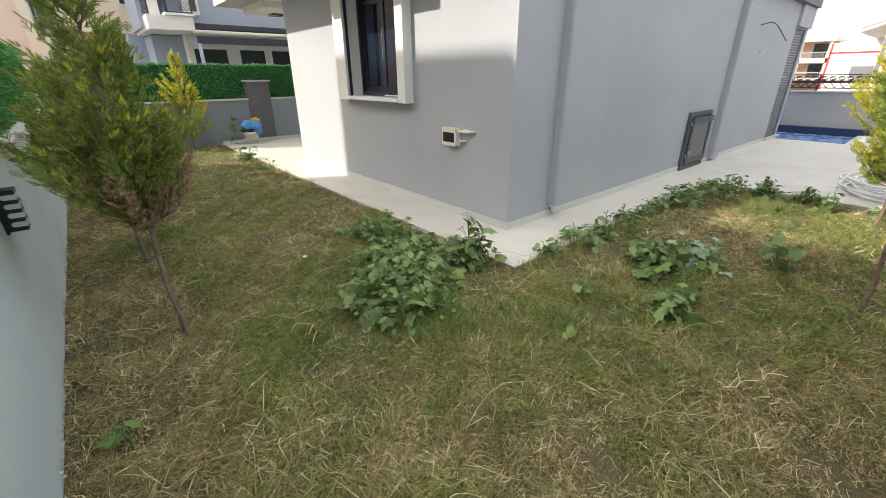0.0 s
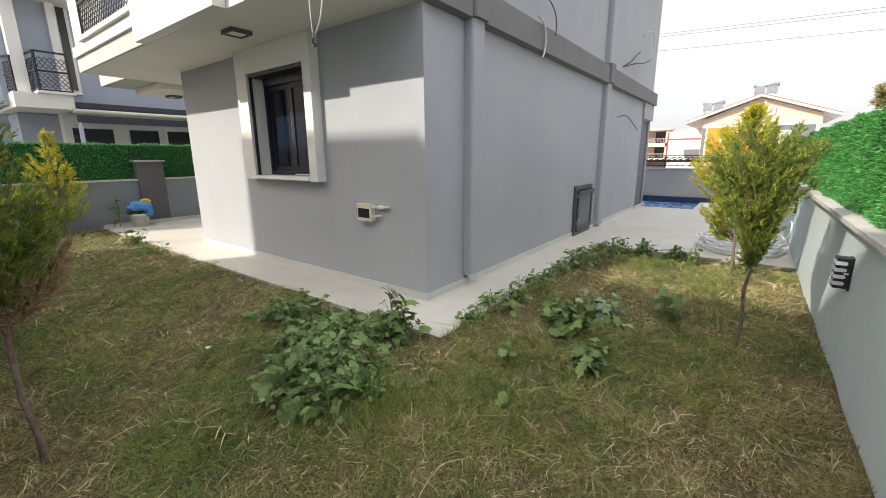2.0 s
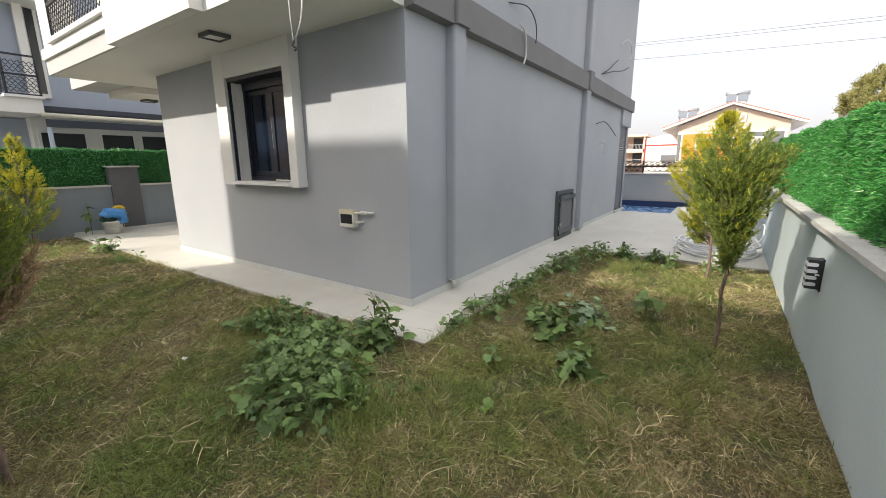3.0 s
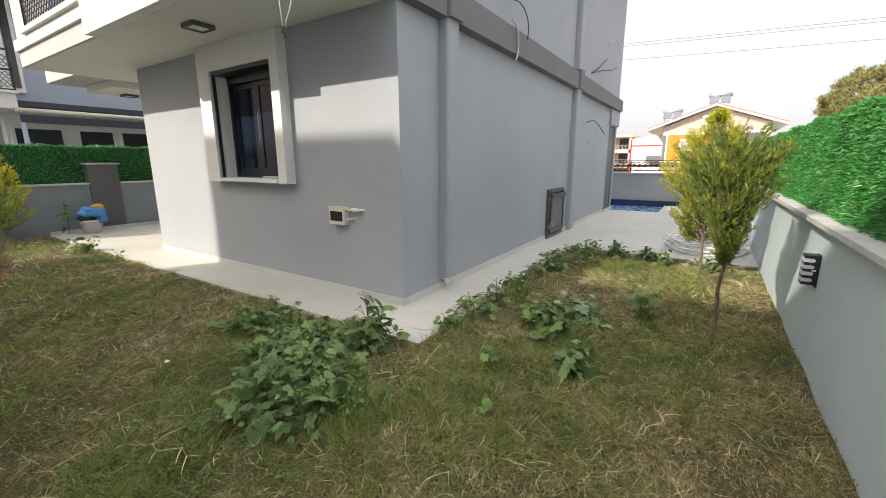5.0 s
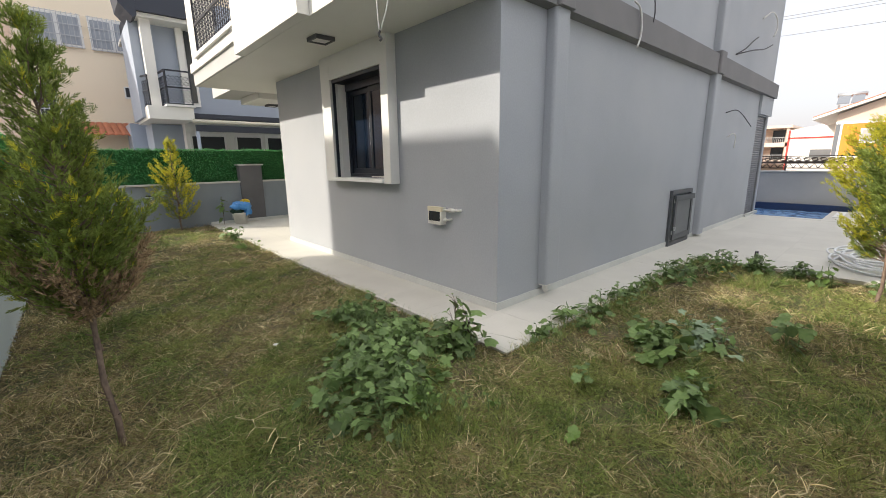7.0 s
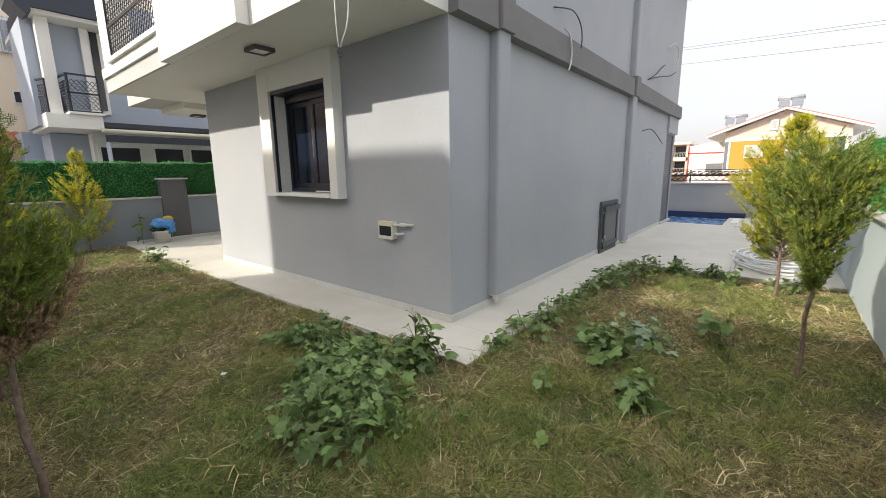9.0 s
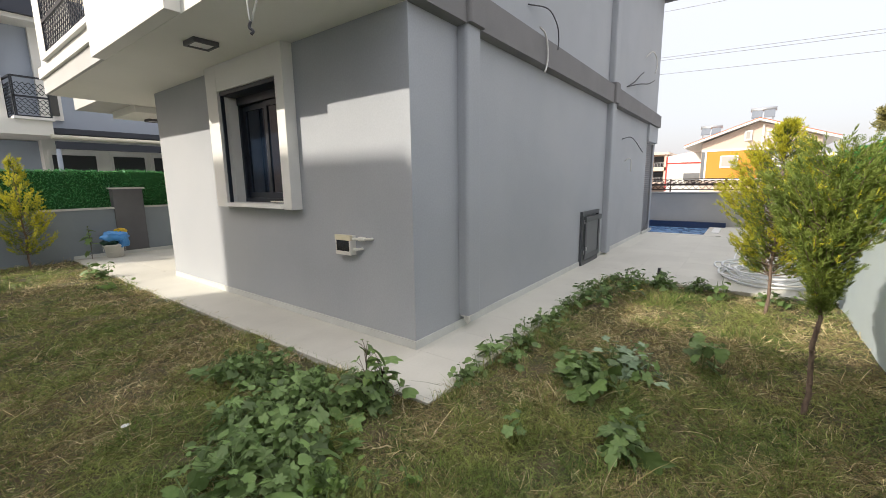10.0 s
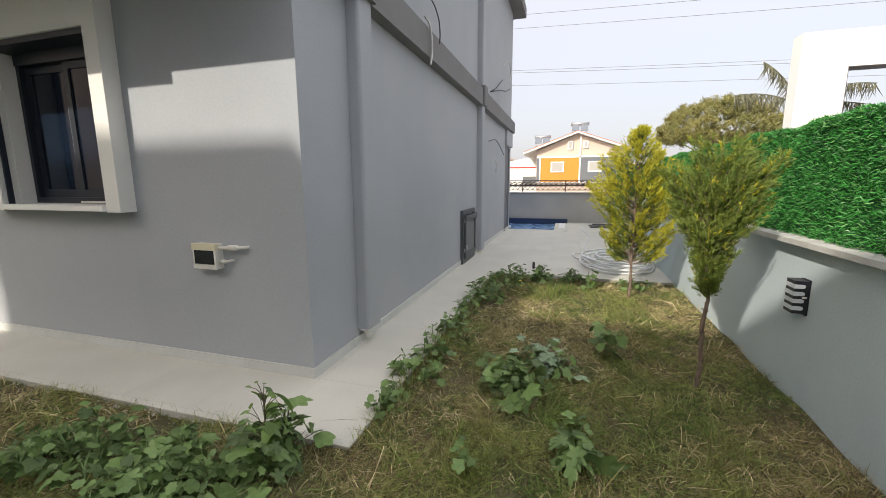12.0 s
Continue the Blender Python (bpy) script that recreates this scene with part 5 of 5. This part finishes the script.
def green(p):
    """How green the lawn is at each place, 0 to 1: patches half a metre to two metres wide."""
    g = 0.55 * wave(p, 2.1, 0.5) + 0.3 * wave(p, 5.2, 1.3) + 0.25 * wave(p, 12.0, 3.1)
    g = g + 0.06 * (p[:, 0] < 2.4) * (p[:, 1] > 1.2) + 0.03 * (p[:, 0] > 2.6) - 0.2 * (p[:, 0] < 0.35) * (p[:, 1] > 1.0)
    g = g + 0.26 * np.exp(-((p[:, 0] - 2.2) ** 2 + (p[:, 1] - 1.6) ** 2) / 0.35)
    return np.clip((g - 0.46) * 3.0, 0.04, 0.88)


lay("grass_blades", 270000, (0.035, 0.085), 0.9, 0.0036, ("grass", "straw"), lambda p: (np.random.random(len(p)) > 0.25 + 0.7 * green(p)).astype(int), "short mixed green and dry grass of the lawn", curl=0.55, wiggle=0.2)
lay("grass_tufts", 150000, (0.06, 0.15), 1.1, 0.0045, ("grass", "straw"), lambda p: (np.random.random(len(p)) > 0.95).astype(int), "longer green grass tufts in the lawn", tuft=0.045, curl=0.6, keep=green, wiggle=0.08)
lay("dry_thatch", 150000, (0.03, 0.08), 0.15, 0.0034, ("straw", "straw_pale"), lambda p: (np.random.random(len(p)) > 0.62 + 0.3 * green(p)).astype(int), "tangled dry straw lying in the lawn", curl=0.6, wiggle=0.42, keep=lambda p: 1 - 0.7 * green(p), seg=4)
lay("curled_straw", 46000, (0.045, 0.13), 0.32, 0.0042, ("straw_pale", "straw"), lambda p: (np.random.random(len(p)) > 0.6).astype(int), "pale curling straws in loose bunches over the lawn", tuft=0.04, curl=0.7, seg=7, wiggle=0.5, keep=lambda p: 1 - 0.75 * green(p))


def edge_grass(name, n, x, y, height, label, mats=("grass", "straw")):
    p = np.random.uniform((x[0], y[0]), (x[1], y[1]), (n, 2))
    base = np.column_stack([p, np.full(n, LAWN_Z)])
    way = unit(n) * 0.5
    way[:, 2] = np.abs(way[:, 2]) + 0.9
    bend = np.random.normal(0, 0.4, (n, 3))
    bend[:, 2] = -np.abs(bend[:, 2]) * 0.6
    me = ribbons(name, base, way, np.random.uniform(*height, n), 0.0045, bend, mats, (np.random.random(n) > 0.75).astype(int) * (len(mats) - 1), 3)
    return tagged(new(name, me), label, "grass", kind="stuff")


edge_grass("edge_grass", 2600, (2.62, 7.0), (1.9, 2.07), (0.05, 0.16), "grass fringe along the paving edge")
edge_grass("edge_grass", 900, (2.5, 2.6), (2.1, 9.0), (0.03, 0.09), "sparse grass fringe along the side paving")
edge_grass("tall_grass", 420, (1.30, 1.75), (1.55, 1.85), (0.12, 0.26), "tall bright green grass tuft beside the large weed", ("grass",))
edge_grass("tall_grass", 520, (1.65, 2.25), (1.15, 1.65), (0.07, 0.19), "long green grass blades in front of the large weed", ("grass",))
edge_grass("tall_grass", 260, (2.5, 2.75), (1.25, 1.45), (0.08, 0.18), "green grass tuft under a mallow seedling", ("grass",))
edge_grass("tall_grass", 420, (5.9, 6.3), (1.0, 1.3), (0.12, 0.24), "pale tall grass tuft near the end of the lawn")
edge_grass("tall_grass", 300, (5.2, 5.5), (0.2, 0.5), (0.08, 0.18), "grass tuft below the golden conifer")

# mortar crumbs along the paving edge
np.random.seed(8)
k = 260
u = np.random.uniform(2.3, 9.0, k)
base = np.column_stack([2.565 - np.abs(np.random.normal(0, 0.03, k)), u, np.full(k, -0.02)])
me = ribbons("mortar_crumbs", base, unit(k) + np.array([0, 0, 0.3]), np.random.uniform(0.008, 0.03, k), 0.016, unit(k) * 0.1, ("cap",), None, 2)
tagged(new("mortar_crumbs", me), "pale crumbs of mortar along the paving edge", "rubble", kind="stuff")

# old mortar at the foot of the west wall
k = 240
u = np.random.uniform(1.2, 9.0, k)
base = np.column_stack([LEFT + 0.004 + np.abs(np.random.normal(0, 0.010, k)), u, np.random.uniform(-0.03, 0.02, k)])
me = ribbons("mortar_crumbs", base, unit(k) + np.array([0, 0, 0.3]), np.random.uniform(0.01, 0.035, k), 0.018, unit(k) * 0.1, ("cap",), None, 2)
tagged(new("mortar_crumbs", me), "pale crumbs of mortar at the foot of the west wall", "rubble", kind="stuff")


def twig(name, at, turn, size, label, seed):
    """A dry forked twig lying loosely in the grass."""
    rg = random.Random(seed)
    t = thing(name, (at[0], at[1], lawn_z(*at) + 0.02), label, "twig", "dry twigs in the lawn", turn)
    main = [Vector((size * k / 7, 0.05 * size * math.sin(k * 1.9 + seed), 0.012 + 0.045 * size * abs(math.sin(k * 1.3 + seed)))) for k in range(8)]
    bm = bmesh.new()
    tube(bm, main, 0.0042, 6, 0.45)
    part("twig_stem", bm, "straw_pale", t)
    bm = bmesh.new()
    for k in (2, 3, 5, 6):
        d = Vector((0.6, rg.choice((-1, 1)) * 0.8, rg.uniform(0.0, 0.3))) * size * rg.uniform(0.2, 0.4)
        tube(bm, [main[k], main[k] + d * 0.5 + Vector((0, 0, 0.008)), main[k] + d], 0.0028, 5, 0.4)
    part("twig_fork", bm, "straw_pale", t)


twig("dry_twig", (2.10, 1.93), 130, 0.22, "pale curled dry twig in the grass by the paving corner", 3)
twig("dry_twig", (0.75, 2.60), -70, 0.42, "long pale forked dry twig lying in the grass", 5)
twig("dry_twig", (1.10, 2.05), 40, 0.26, "short pale dry twig in the straw", 8)
twig("dry_twig", (2.25, 0.35), -25, 0.36, "thin pale dry twig on the grass near the garden wall", 9)

# dandelions
for i, (x, y) in enumerate(((5.95, 1.45), (6.05, 1.38), (6.22, 1.50), (1.2, 3.2))):
    t = thing("dandelion", (x, y, LAWN_Z), "small yellow dandelion flower in the grass" if i < 3 else "small pale seed head in the grass", "flower", "lawn flowers")
    bm = bmesh.new()
    tube(bm, [(0, 0, 0), (0.005, 0, 0.09), (0, 0.004, 0.15)], 0.002, 5)
    part("stem", bm, "stem", t)
    bm = bmesh.new()
    for k in range(16):
        a = k * math.tau / 16
        d = Vector((math.cos(a), math.sin(a), 0))
        e = d.cross(Vector((0, 0, 1))) * 0.003
        c = Vector((0, 0.004, 0.15))
        bm.faces.new([bm.verts.new(c + q) for q in (e * 0.3, d * 0.02 + e + Vector((0, 0, 0.006)), d * 0.022 - e + Vector((0, 0, 0.006)))])
    bmesh.ops.create_icosphere(bm, subdivisions=1, radius=0.008, matrix=Matrix.Translation((0, 0.004, 0.153)))
    part("flower_head", bm, "bag_yellow" if i < 3 else "trim", t)

# ---- distant pine and palm ----
np.random.seed(5)
pine = thing("umbrella_pine", (31, -7.9, -0.1), "broad umbrella pine behind the garden wall", "pine tree")
bm = bmesh.new()
tube(bm, [(0, 0, 0), (0.1, 0, 2.2), (0, 0.1, 4.2)], 0.3, 10, 0.6)
for k in range(12):
    a = k * 2.4
    tube(bm, [(0, 0.1, 2.8 + 0.1 * k), (1.2 * math.cos(a), 1.2 * math.sin(a), 4.0), (2.5 * math.cos(a), 2.5 * math.sin(a), 4.9)], 0.11, 6, 0.3)
part("trunk", bm, "bark", pine)
c = unit(420)
c[:, 2] = np.abs(c[:, 2])
c = c * np.array([3.5, 3.5, 2.3]) * np.random.uniform(0.78, 1.0, (420, 1)) + np.array([0, 0, 4.3])
low = np.random.uniform(-1, 1, (160, 3)) * np.array([3.1, 3.1, 0.25]) + np.array([0, 0, 4.2])
c = np.concatenate([c, low])
n = 60000
base = c[np.random.randint(0, len(c), n)]
way = unit(n) + np.array([0, 0, 0.6])
base = base + unit(n) * np.random.uniform(0.02, 0.26, (n, 1))
me = ribbons("crown", base, way, np.random.uniform(0.10, 0.20, n), 0.045, unit(n) * 0.2, ("pine",), None, 2)
o = new("crown", me)
o.parent = pine
tagged(o, "dense olive green needle clumps", kind="stuff")

palm = thing("dry_palm", (19.8, -7.2, -0.1), "ragged half-dry palm beside the white villa", "palm")
bm = bmesh.new()
tube(bm, [(0, 0, 0), (0.05, 0, 2.5), (0, 0, 4.3)], 0.16, 10, 0.8)
part("trunk", bm, "bark", palm)
FRONDS = (((0, 0, 4.3), (-0.1, 0.5, 5.4), (-0.2, 1.35, 5.9)), ((0, 0, 4.3), (-0.3, 1.1, 4.9), (-0.5, 2.3, 4.7)), ((0, 0, 4.3), (0.2, -0.9, 5.2), (0.3, -2.4, 5.0)), ((0, 0, 4.3), (0.3, -1.4, 4.6), (0.5, -3.0, 4.1)))
for a, b, c in FRONDS:
    a, b, c = Vector(a), Vector(b), Vector(c)
    bm = bmesh.new()
    line = [(a * (1 - t) ** 2 + b * 2 * t * (1 - t) + c * t * t) for t in np.linspace(0, 1, 14)]
    tube(bm, line, 0.03, 5, 0.3)
    part("frond_rib", bm, "palm", palm)
    k = 150
    t = np.random.uniform(0.15, 1, k)
    P = np.array([tuple(a * (1 - s) ** 2 + b * 2 * s * (1 - s) + c * s * s) for s in t])
    W = unit(k) * 0.5 + np.array([0, 0, -0.9])
    me = ribbons("frond_leaves", P, W, np.random.uniform(0.3, 0.65, k), 0.05, np.array([0, 0.0, -0.2]) + unit(k) * 0.2, ("palm",), None, 3)
    o = new("frond_leaves", me)
    o.parent = palm
    tagged(o, "ragged grey-green leaflets", kind="stuff")

# ---- paving tiles, last ----
def tiles(lims, sx, sy, jx=0.0, jy=0.0):
    x0, x1, y0, y1 = lims
    made = {}
    x = x0 - jx
    while x < x1 - 0.02:
        y = y0 - jy
        while y < y1 - 0.02:
            a, b, c, d = max(x, x0), min(x + sx, x1), max(y, y0), min(y + sy, y1)
            if b - a > 0.03 and d - c > 0.03:
                key = (round(b - a, 3), round(d - c, 3))
                if key not in made:
                    bm = bmesh.new()
                    box(bm, 0.0007, key[0] - 0.0007, 0.0007, key[1] - 0.0007, -0.0055, 0)
                    made[key] = part("tile", bm, "tile", paving)
                    o = made[key]
                else:
                    o = made[key].copy()
                    scene.collection.objects.link(o)
                o.location = (a, c, -0.0004 * random.random())
            y += sy
        x += sx


tiles((2.58, HX, 2.05, 9.9), 0.6, 0.6, 0.55, 0.0)
tiles((HX + 0.001, 7.15, 2.05, HY), 0.6, 0.6, 0.0, 0.0)
tiles((7.15, 13.1, RIGHT, HY), 0.6, 0.6)
tiles((13.1, 15.5, RIGHT, 0.9), 0.6, 0.6)
tiles((2.58, 9.0, 9.9, BACK - 0.06), 0.6, 0.6, 0.55, 0)
tiles((HX + 0.001, 8.4, HY2, 9.9), 0.6, 0.6)
